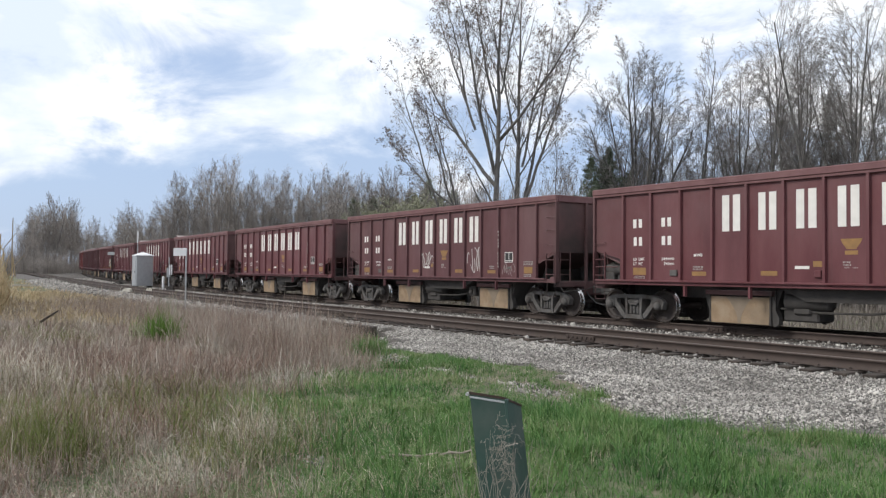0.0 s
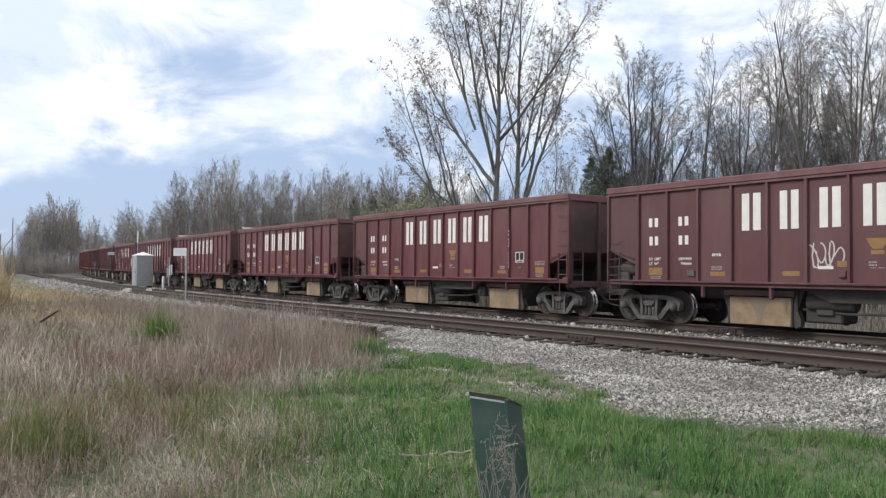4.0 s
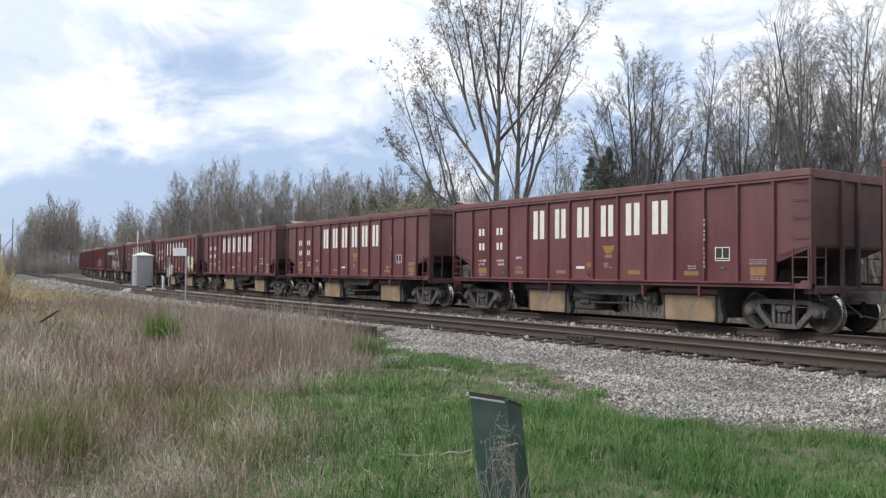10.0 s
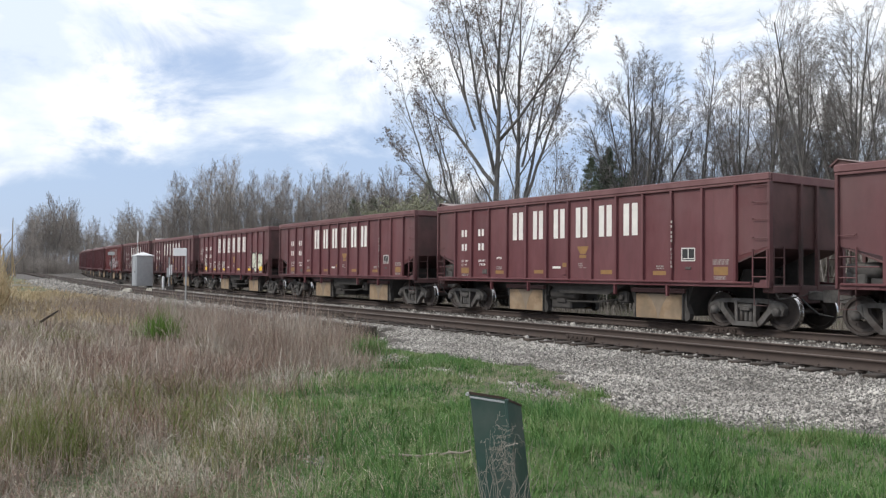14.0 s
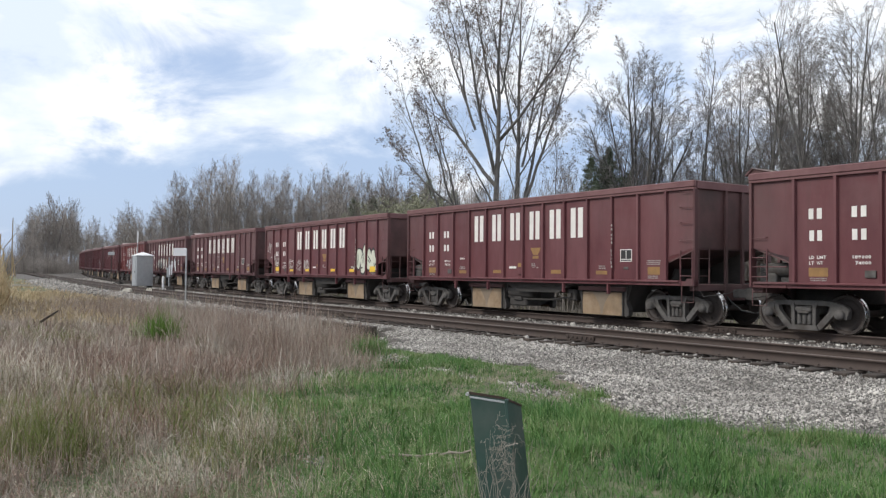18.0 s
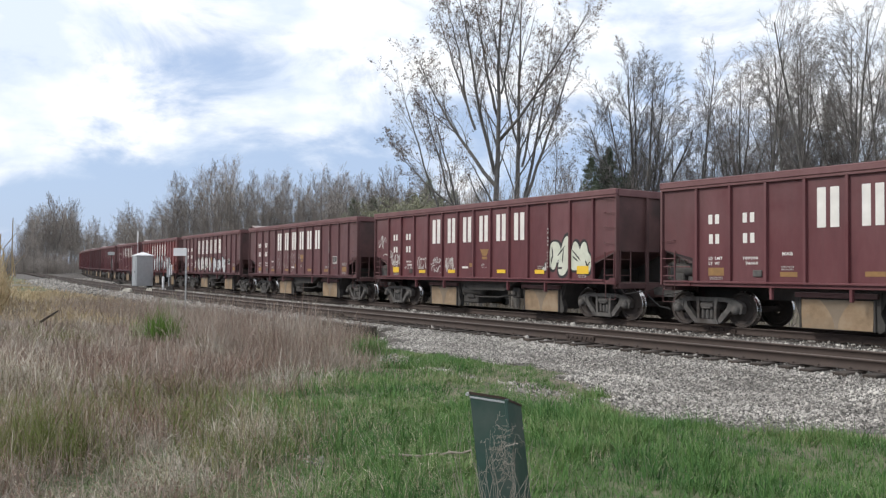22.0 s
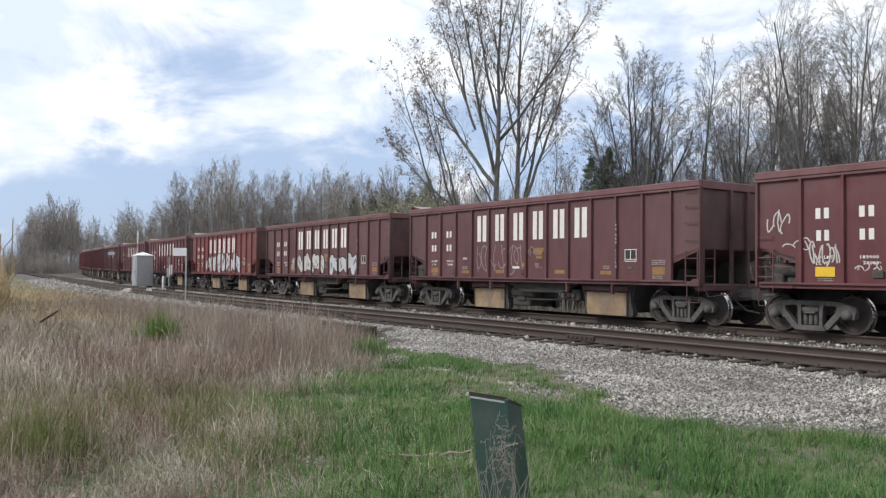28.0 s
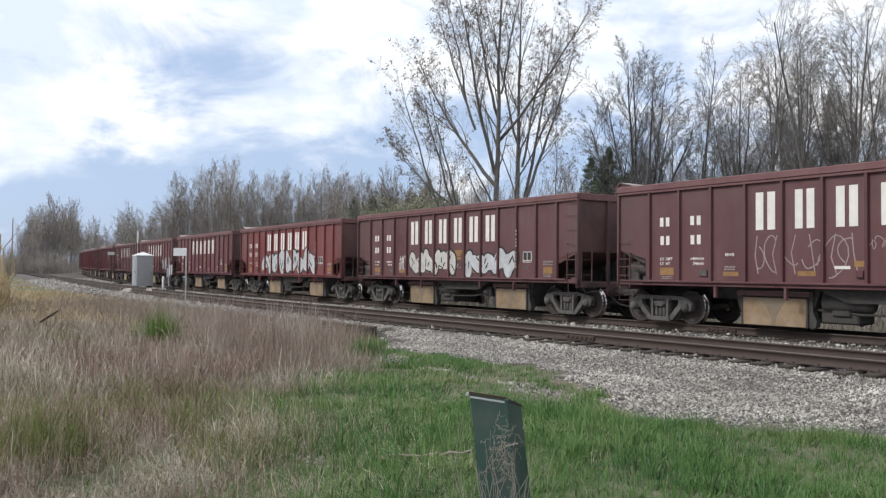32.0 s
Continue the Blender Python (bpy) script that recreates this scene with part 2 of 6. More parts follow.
WHITE = surface("white_lettering", [(0.66, 0.64, 0.60), (0.78, 0.76, 0.72)], 3, 6, 0.6, bump=0.0)
YELLOW = surface("faded_yellow_decal", [(0.21, 0.115, 0.042), (0.31, 0.17, 0.055)], 6, 5, 0.6, bump=0.0)
YELLOW_NEW = surface("bright_yellow_decal", [(0.72, 0.45, 0.02), (0.78, 0.50, 0.04)], 6, 4, 0.5, bump=0.0)
BLACK = surface("black_paint", [(0.016, 0.016, 0.017), (0.03, 0.03, 0.03)], 5, 4, 0.6, bump=0.05)
TAG_WHITE = surface("chalky_white_spray", [(0.42, 0.40, 0.38), (0.58, 0.57, 0.54)], 4, 6, 0.7, bump=0.0)
TAG_GREY = surface("thin_grey_spray", [(0.24, 0.19, 0.18), (0.34, 0.29, 0.28)], 4, 6, 0.7, bump=0.0)
TAG_PALE = surface("pale_green_spray", [(0.50, 0.52, 0.42), (0.64, 0.65, 0.55)], 4, 6, 0.7, bump=0.0)
TAG_SILVER = surface("silver_spray", [(0.40, 0.41, 0.43), (0.60, 0.61, 0.62)], 4, 6, 0.55, metal=0.2, bump=0.0)
RAIL_BROWN = surface("rusty_rail_web", [(0.042, 0.030, 0.025), (0.068, 0.049, 0.041)], 4, 6, 0.85, bump=0.25, fine=30, coarse_bump=0.004)
RAIL_TOP = surface("worn_rail_head", [(0.075, 0.056, 0.048), (0.125, 0.098, 0.085)], 3, 5, 0.5, metal=0.3, bump=0.03, stretch=(0.2, 1, 1))
TIE = surface("old_tie_timber", [(0.035, 0.027, 0.022), (0.07, 0.055, 0.045)], 3, 7, 0.9, bump=0.5, fine=22, vary=0.25)
# bed colour darkened to stand in for shade between the loose stones
BALLAST = surface("ballast_bed", [(0.035, 0.031, 0.028), (0.10, 0.091, 0.083), (0.20, 0.185, 0.17)], 14, 9, 0.92, bump=1.0, fine=20, coords="World", coarse_bump=0.05, dirt=(0.10, 0.088, 0.075), dirt_scale=0.35, dirt_at=(0.55, 0.75))
STONE = surface("ballast_stone", [(0.205, 0.191, 0.174), (0.305, 0.288, 0.264), (0.435, 0.414, 0.382)], 0.7, 4, 0.9, bump=0.0, island=0.82, coords="World")
SOIL = surface("weedy_soil", [(0.085, 0.070, 0.050), (0.15, 0.128, 0.092), (0.21, 0.18, 0.13)], 2.2, 8, 0.95, bump=0.8, fine=14, coords="World", coarse_bump=0.05, dirt=(0.075, 0.105, 0.035), dirt_scale=0.16, dirt_at=(0.46, 0.62))
BARK = surface("grey_bark", [(0.095, 0.090, 0.086), (0.135, 0.128, 0.122), (0.18, 0.172, 0.165)], 5, 6, 0.9, bump=0.5, fine=24, vary=0.12)
# paler than the near bark: distance haze is put into the colour
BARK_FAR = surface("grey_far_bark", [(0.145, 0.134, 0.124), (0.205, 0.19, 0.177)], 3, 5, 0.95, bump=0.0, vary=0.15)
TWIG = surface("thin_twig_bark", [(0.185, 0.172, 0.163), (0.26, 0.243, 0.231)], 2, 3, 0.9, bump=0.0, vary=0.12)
# far twigs, lightened in colour to stand in for aerial haze
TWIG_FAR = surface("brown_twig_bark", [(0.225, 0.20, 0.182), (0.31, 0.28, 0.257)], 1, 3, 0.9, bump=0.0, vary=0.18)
BUD = surface("dry_seed_cluster", [(0.12, 0.09, 0.072), (0.20, 0.155, 0.125)], 3, 3, 0.9, bump=0.0, island=0.25)
NEEDLE = surface("muted_needles", [(0.075, 0.100, 0.065), (0.125, 0.15, 0.10)], 3, 4, 0.8, bump=0.0, island=0.35)
SPROUT = surface("pale_spring_leaf", [(0.21, 0.215, 0.14), (0.28, 0.28, 0.19)], 3, 4, 0.8, bump=0.0, island=0.3)
GALV = surface("galvanised_sheet", [(0.34, 0.355, 0.37), (0.43, 0.445, 0.46)], 3, 6, 0.5, metal=0.35, bump=0.06)
# needles lightened and greyed to paint in the distance haze
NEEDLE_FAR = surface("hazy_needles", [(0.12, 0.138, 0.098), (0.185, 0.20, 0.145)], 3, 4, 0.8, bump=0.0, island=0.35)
PRINT = surface("worn_white_print", [(0.30, 0.27, 0.25), (0.46, 0.43, 0.40)], 9, 5, 0.6, bump=0.0)
WHITE_SIGN = surface("white_sign_face", [(0.70, 0.71, 0.73), (0.8, 0.8, 0.82)], 3, 4, 0.5, bump=0.0)
GREEN_POST = surface("faded_green_plastic", [(0.014, 0.041, 0.034), (0.026, 0.062, 0.051)], 5, 6, 0.5, bump=0.08, dirt=(0.055, 0.075, 0.065), dirt_scale=3, dirt_at=(0.5, 0.7))
RUSTY = surface("rusted_lip", [(0.028, 0.017, 0.013), (0.060, 0.034, 0.024)], 8, 5, 0.85, bump=0.3)
VINE = surface("grey_dry_vine", [(0.21, 0.182, 0.155), (0.35, 0.31, 0.27)], 4, 5, 0.9, bump=0.2)
CONCRETE = surface("pale_weathered_concrete", [(0.42, 0.40, 0.34), (0.56, 0.54, 0.48)], 5, 6, 0.9, bump=0.3)
DEBRIS = surface("dry_branch_wood", [(0.24, 0.205, 0.17), (0.36, 0.31, 0.26)], 4, 5, 0.9, bump=0.3)
GRASS = blades_material("spring_grass_blades", [(0.034, 0.090, 0.026), (0.058, 0.143, 0.037), (0.094, 0.194, 0.051), (0.138, 0.224, 0.074), (0.23, 0.255, 0.13)])
WEED = blades_material("dead_weed_stalks", [(0.185, 0.120, 0.096), (0.255, 0.185, 0.150), (0.31, 0.25, 0.208), (0.36, 0.312, 0.265), (0.50, 0.46, 0.40)])
RUST_WEED = blades_material("russet_weed_stalks", [(0.15, 0.090, 0.068), (0.22, 0.138, 0.106), (0.28, 0.192, 0.150), (0.35, 0.27, 0.22)])
STRAW = blades_material("bleached_straw", [(0.33, 0.275, 0.19), (0.47, 0.41, 0.30), (0.60, 0.54, 0.43)])
OLIVE = blades_material("olive_shoots", [(0.10, 0.125, 0.035), (0.15, 0.18, 0.05), (0.20, 0.215, 0.08), (0.26, 0.225, 0.12)])
SHOOTS = blades_material("bright_shoots", [(0.075, 0.145, 0.025), (0.11, 0.20, 0.035), (0.15, 0.24, 0.05)])
MATTED = blades_material("dark_matted_stalks", [(0.06, 0.046, 0.036), (0.11, 0.088, 0.070), (0.20, 0.17, 0.14), (0.34, 0.30, 0.25)])
PALE = blades_material("pale_bleached_reeds", [(0.42, 0.365, 0.29), (0.58, 0.52, 0.43), (0.72, 0.665, 0.57)])
FAR_WEED = blades_material("grey_bank_weeds", [(0.13, 0.113, 0.098), (0.19, 0.168, 0.148), (0.25, 0.225, 0.20)])
REED = blades_material("golden_reeds", [(0.33, 0.25, 0.14), (0.45, 0.35, 0.21), (0.55, 0.45, 0.30)])


# ---------------------------------------------------------------- mesh tools
class Shape:
    """Collects vertices and faces of one mesh."""

    def __init__(self):
        self.v, self.f, self.mat = [], [], []

    def add(self, verts, faces, slot=0):
        k = len(self.v)
        self.v += [tuple(p) for p in verts]
        self.f += [tuple(k + i for i in face) for face in faces]
        self.mat += [slot] * len(faces)
        return self

    def box(self, x0, x1, y0, y1, z0, z1, bevel=0.0, slot=0):
        if bevel <= 0:
            pts = [(x, y, z) for z in (z0, z1) for y in (y0, y1) for x in (x0, x1)]
            return self.add(pts, [(0, 2, 3, 1), (4, 5, 7, 6), (0, 1, 5, 4), (2, 6, 7, 3), (0, 4, 6, 2), (1, 3, 7, 5)], slot)
        b = min(bevel, 0.45 * min(x1 - x0, y1 - y0, z1 - z0))
        pts, idx = [], {}
        for sx in (0, 1):
            for sy in (0, 1):
                for sz in (0, 1):
                    c = ((x0, x1)[sx], (y0, y1)[sy], (z0, z1)[sz])
                    o = (b if sx == 0 else -b, b if sy == 0 else -b, b if sz == 0 else -b)
                    for ax in range(3):
                        q = [c[i] + (0 if i == ax else o[i]) for i in range(3)]
                        idx[(sx, sy, sz, ax)] = len(pts)
                        pts.append(q)
        faces = []
        for ax in range(3):
            u, w = [(1, 2), (0, 2), (0, 1)][ax]
            for side in (0, 1):
                loop = []
                for a, c in ((0, 0), (1, 0), (1, 1), (0, 1)):
                    key = [0, 0, 0]
                    key[ax], key[u], key[w] = side, a, c
                    loop.append(idx[(*key, ax)])
                faces.append(loop if (side == 1) == (ax != 1) else loop[::-1])
        for ax in range(3):
            u, w = [(1, 2), (0, 2), (0, 1)][ax]
            for a in (0, 1):
                for c in (0, 1):
                    q = []
                    for e, which in ((0, u), (0, w), (1, w), (1, u)):
                        key = [0, 0, 0]
                        key[ax], key[u], key[w] = e, a, c
                        q.append(idx[(*key, which)])
                    faces.append(q)
        for sx in (0, 1):
            for sy in (0, 1):
                for sz in (0, 1):
                    faces.append([idx[(sx, sy, sz, ax)] for ax in range(3)])
        return self.add(pts, faces, slot)

    def prism(self, outline, lo, hi, axis="y", slot=0):
        """A closed outline in the two other axes, drawn out along axis."""
        n = len(outline)
        place = {"y": lambda a, b, t: (a, t, b), "x": lambda a, b, t: (t, a, b), "z": lambda a, b, t: (a, b, t)}[axis]
        pts = [place(a, b, t) for t in (lo, hi) for a, b in outline]
        tris = tessellate_polygon([[Vector((a, b, 0)) for a, b in outline]])
        faces = [tuple(t) for t in tris] + [tuple(n + i for i in reversed(t)) for t in tris]
        faces += [(i, (i + 1) % n, n + (i + 1) % n, n + i) for i in range(n)]
        return self.add(pts, faces, slot)

    def ring(self, outer, inner, lo, hi, axis="y", slot=0):
        """A plate with a hole: outer and inner outlines of the same count."""
        n = len(outer)
        place = {"y": lambda a, b, t: (a, t, b), "x": lambda a, b, t: (t, a, b), "z": lambda a, b, t: (a, b, t)}[axis]
        pts = [place(a, b, t) for t in (lo, hi) for loop in (outer, inner) for a, b in loop]
        faces = []
        for i in range(n):
            j = (i + 1) % n
            faces += [(i, j, n + j, n + i), (2 * n + j, 2 * n + i, 3 * n + i, 3 * n + j), (i, 2 * n + i, 2 * n + j, j), (n + i, n + j, 3 * n + j, 3 * n + i)]
        return self.add(pts, faces, slot)

    def lathe(self, profile, n=24, axis="y", centre=(0, 0, 0), slot=0, caps=True):
        """Profile of (radius, height) turned about axis."""
        pts, faces = [], []
        for r, h in profile:
            for i in range(n):
                a = 2 * math.pi * i / n
                c, s = r * math.cos(a), r * math.sin(a)
                q = {"y": (c, h, s), "x": (h, c, s), "z": (c, s, h)}[axis]
                pts.append([q[k] + centre[k] for k in range(3)])
        for j in range(len(profile) - 1):
            for i in range(n):
                k = (i + 1) % n
                faces.append((j * n + i, j * n + k, (j + 1) * n + k, (j + 1) * n + i))
        if caps:
            faces += [tuple(range(n)), tuple((len(profile) - 1) * n + i for i in reversed(range(n)))]
        return self.add(pts, faces, slot)

    def tube(self, path, radii, n=6, slot=0):
        """A tapered tube along points."""
        path = [Vector(q) for q in path]
        if not hasattr(radii, "__len__"):
            radii = [radii] * len(path)
        pts, faces = [], []
        for i, q in enumerate(path):
            d = (path[min(i + 1, len(path) - 1)] - path[max(i - 1, 0)]).normalized()
            u = d.cross(Vector((0, 0, 1)) if abs(d.z) < 0.9 else Vector((1, 0, 0))).normalized()
            w = d.cross(u)
            for k in range(n):
                a = 2 * math.pi * k / n
                pts.append(q + (u * math.cos(a) + w * math.sin(a)) * radii[i])
        for i in range(len(path) - 1):
            for k in range(n):
                m = (k + 1) % n
                faces.append((i * n + k, i * n + m, (i + 1) * n + m, (i + 1) * n + k))
        faces += [tuple(reversed(range(n))), tuple((len(path) - 1) * n + k for k in range(n))]
        return self.add(pts, faces, slot)

    def ribbon(self, path, width, y, slot=0):
        """A painted stroke in the x-z plane at depth y, 2 mm thick."""
        k = len(path)
        pts = []
        for i, (x, z) in enumerate(path):
            ax, az = path[max(i - 1, 0)]
            bx, bz = path[min(i + 1, k - 1)]
            d = math.hypot(bx - ax, bz - az) or 1.0
            nx, nz = -(bz - az) / d * width / 2, (bx - ax) / d * width / 2
            pts += [(x + nx, y, z + nz), (x - nx, y, z - nz)]
        return self.add(pts, [(2 * i, 2 * i + 2, 2 * i + 3, 2 * i + 1) for i in range(k - 1)], slot)

    def mesh(self, name, smooth=False):
        me = bpy.data.meshes.new(name)
        me.from_pydata(self.v, [], self.f)
        if any(self.mat):
            me.polygons.foreach_set("material_index", self.mat)
        bm = bmesh.new()
        bm.from_mesh(me)
        bmesh.ops.recalc_face_normals(bm, faces=bm.faces)
        bm.to_mesh(me)
        bm.free()
        if smooth:
            me.polygons.foreach_set("use_smooth", [True] * len(me.polygons))
        return me


def part(name, shape, material, parent, label="", at=None, smooth=False):
    """Links a shape (or ready mesh) as one mesh object under a thing or a part."""
    me = shape.mesh(name, smooth) if isinstance(shape, Shape) else shape
    if not me.materials:
        for m in material if isinstance(material, (list, tuple)) else (material,):
            me.materials.append(m)
    ob = new(name, me)
    ob.parent = parent
    if at is not None:
        ob.matrix_basis = at
    return tagged(ob, label)


def thing(name, label, category, group="", kind="", at=None, mesh=None):
    ob = new(name, mesh)
    if at is not None:
        ob.matrix_basis = at
    return tagged(ob, label, category, group, kind)


def raw_mesh(name, verts, faces, material):
    """A mesh from numpy arrays: verts (n, 3), faces (m, 3 or 4)."""
    me = bpy.data.meshes.new(name)
    k = faces.shape[1]
    me.vertices.add(len(verts))
    me.vertices.foreach_set("co", np.ascontiguousarray(verts, np.float32).ravel())
    me.loops.add(faces.size)
    me.loops.foreach_set("vertex_index", np.ascontiguousarray(faces, np.int32).ravel())
    me.polygons.add(len(faces))
    me.polygons.foreach_set("loop_start", np.arange(0, faces.size, k, dtype=np.int32))
    me.update(calc_edges=True)
    me.validate()
    me.materials.append(material)
    return me


# ---------------------------------------------------------------- ground and tracks
def ripple(x, y):
    return 0.5 * np.sin(0.71 * x + 1.3 * np.sin(0.43 * y)) + 0.35 * np.sin(1.37 * y - 0.9 * np.sin(0.61 * x)) + 0.25 * np.sin(2.3 * x + 1.9 * y)


def ground_z(x, y):
    s, lat = line_place(x, y)
    rel = lat + np.where(lat < -2.6, -5.1 - siding_lat(s), 0) * np.clip((lat + 40) / 30, 0, 1)
    z = np.interp(rel, [-90, -30, -19.4, -15, -12, -9.5, -7.4, -6.6, 1.8, 3, 5, 8, 20, 60, 300], [-0.3, -0.1, -0.14, -0.20, -0.34, -0.42, -0.50, -0.55, -0.55, -0.85, -0.95, -0.8, -0.4, 0.0, 1.0])
    left = np.clip((-17 - s) / 8, 0, 1)
    z = z - 0.22 * left * np.exp(-((rel + 11.0) / 3.0) ** 2)
    calm = np.where((rel > -7.6) & (rel < 3), 0.0, 1.0)
    return z + grade(s) + 0.035 * calm * ripple(x, y)


def build_ground():
    u = np.sinh(np.linspace(-5.6, 5.6, 261)) * 7.5
    gx, gy = np.meshgrid(u - 9, u + 9)
    v = np.stack([gx, gy, ground_z(gx, gy)], -1).reshape(-1, 3)
    n = len(u)
    i = (np.arange(n - 1)[:, None] * n + np.arange(n - 1)).ravel()
    f = np.stack([i, i + 1, i + n + 1, i + n], -1)
    return thing("ground", "rough weedy ground with grass and dead stalks", "ground", kind="structure", mesh=raw_mesh("ground", v, f, SOIL))


def bed_edge(s):
    """Lat of the gravel's near edge."""
    e = np.interp(s, [-420, -125, -105, -72, -58, -30, -24, -20, -16.5, -14.6, -12.8, -11.6, -10.4, -9.4, -7.8, -7.2, -6.0, -5.4, -4.9, -4.4, -2, 160], [-8.6, -8.8, -9.4, -9.2, -8.1, -7.7, -7.3, -7.3, -9.2, -9.5, -9.2, -9.1, -9.3, -10.0, -11.0, -11.5, -11.8, -11.7, -11.0, -10.4, -9.6, -8.3])
    return e + 0.18 * np.sin(2.1 * s) + 0.12 * np.sin(5.3 * s + 1) + siding_lat(s) + 5.1


def bed_profile(s):
    """Lats and heights (over the rail top) of the ballast across the line at s."""
    e, c = bed_edge(s), siding_lat(s)
    lats = [e, e + 0.35, c - 3.0, c - 1.65, c - 1.25, c + 1.25, (c - 1.35 + 1.3) / 2, -1.35, 1.6, 2.1, 3.4, 3.9]
    x, y = on_line(np.array([s, s, s]), np.array(lats[:3]))[:, :2].T
    g = ground_z(x, y) - grade(s)
    hs = [g[0] - 0.08, g[1] + 0.03, max(g[2] + 0.05, -0.46), -0.28, -0.245, -0.225, -0.27, -0.215, -0.215, -0.26, -0.85, -1.15]
    if lats[1] > lats[2]:
        lats[2], hs[2] = lats[1] + 0.05, -0.38
    return lats, hs


def build_ballast():
    ss = np.concatenate([np.arange(-400, -60, 2.0), np.arange(-60, 12, 0.3), np.arange(12, 158, 2.5)])
    rows = []
    for s in ss:
        lats, hs = bed_profile(s)
        rows.append(on_line(np.full(12, s), np.array(lats), np.array(hs)))
    v = np.array(rows).reshape(-1, 3)
    i = (np.arange(len(ss) - 1)[:, None] * 12 + np.arange(11)).ravel()
    return thing("ballast_bed", "pale grey crushed limestone ballast under both tracks", "ballast", kind="structure", mesh=raw_mesh("ballast_bed", v, np.stack([i, i + 12, i + 13, i + 1], -1), BALLAST))


STONE_V = np.array([(1, 0, 0), (0, 1, 0), (-1, 0, 0), (0, -1, 0), (0, 0, 1), (0, 0, -1)], float) * 1.25
STONE_F = np.array([(0, 1, 4), (1, 2, 4), (2, 3, 4), (3, 0, 4), (1, 0, 5), (2, 1, 5), (3, 2, 5), (0, 3, 5)])


BARE_SPOTS = [(-14.42, 9.16, 0.42), (-11.96, 8.62, 0.26), (-10.89, 8.58, 0.26), (-9.85, 8.69, 0.36), (-8.9, 8.3, 0.45), (-16.2, 8.3, 0.36), (-13.6, 8.75, 0.32), (-6.1, 3.15, 0.16)]


def bare(x, y):
    """How far inside a bare gravelly spot a point lies, 1 at its middle."""
    return np.max([1 - np.hypot((x - px) * 0.6, y - py) / r for px, py, r in BARE_SPOTS], axis=0)


def scatter_stones():
    """Loose stones over the ballast, thickest on the shoulder."""
    rng = np.random.default_rng(5)
    areas = [(-27, -1, -12.4, -6.3, 1150, 0.0142), (-20, -3, -12.0, -6.6, 18, 0.024), (-30, 1, -6.3, -3.9, 100, 0.026), (-42, 1, -3.9, -1.75, 330, 0.027), (-62, -27, -8.3, -6.2, 130, 0.036), (-62, -42, -4.0, -1.8, 90, 0.038), (-34, -2, -1.75, 1.75, 60, 0.028), (-120, -62, -10.6, -6.3, 30, 0.05), (-120, -62, -4.1, -1.8, 30, 0.05)]
    pts, size = [], []
    for s0, s1, l0, l1, per, r in areas:
        k = int((s1 - s0) * (l1 - l0) * per)
        s, lat = rng.uniform(s0, s1, k), rng.uniform(l0, l1, k)
        keep = (lat > bed_edge(s) - 0.05 + rng.exponential(0.08, k)) | (rng.random(k) < 0.05)
        keep &= lat > bed_edge(s) - 1.2
        s, lat = s[keep], lat[keep]
        z = np.empty(len(s))
        for a in np.arange(s0, s1, 0.6):
            m = (s >= a) & (s < a + 0.6)
            if m.any():
                lats, hs = bed_profile(a + 0.3)
                z[m] = np.interp(lat[m], lats, hs)
        pts.append(on_line(s, lat, z))
        size.append(r * rng.lognormal(-0.15, 0.36, len(s)))
    for px, py, r in BARE_SPOTS:             # gravel strewn in the grass
        k = int(1500 * r * r)
        x, y = px + rng.normal(0, 0.8 * r, k), py + rng.normal(0, 0.5 * r, k)
        pts.append(np.stack([x, y, ground_z(x, y)], -1))
        size.append(0.017 * rng.lognormal(-0.1, 0.36, k))
    pts, size = np.concatenate(pts), np.concatenate(size)
    k = len(pts)
    v = STONE_V[None] * (1 + rng.uniform(-0.38, 0.30, (k, 6, 3))) * (size[:, None, None] * np.stack([rng.uniform(0.7, 1.2, k), rng.uniform(0.55, 0.95, k), rng.uniform(0.5, 0.9, k)], -1)[:, None, :])
    q = rng.normal(size=(k, 4))
    q /= np.linalg.norm(q, axis=1)[:, None]
    w, x, y, z = q.T
    rot = np.stack([1 - 2 * (y * y + z * z), 2 * (x * y - z * w), 2 * (x * z + y * w), 2 * (x * y + z * w), 1 - 2 * (x * x + z * z), 2 * (y * z - x * w), 2 * (x * z - y * w), 2 * (y * z + x * w), 1 - 2 * (x * x + y * y)], -1).reshape(k, 3, 3)
    v = np.einsum("kij,kvj->kvi", rot, v) + pts[:, None] + np.array([0, 0, 1.0]) * (size * 0.25)[:, None, None]
    f = STONE_F[None] + 6 * np.arange(k)[:, None, None]
    return thing("loose_ballast", "loose pale crushed stones lying on the ballast", "gravel", kind="stuff", mesh=raw_mesh("loose_ballast", v.reshape(-1, 3), f.reshape(-1, 3), STONE))


RAIL_OUT = [(-0.070, -0.180), (0.070, -0.180), (0.070, -0.168), (0.012, -0.150), (0.010, -0.045), (0.034, -0.036), (0.036, -0.008), (0.028, 0.0), (-0.028, 0.0), (-0.036, -0.008), (-0.034, -0.036), (-0.010, -0.045), (-0.012, -0.150), (-0.070, -0.168)]


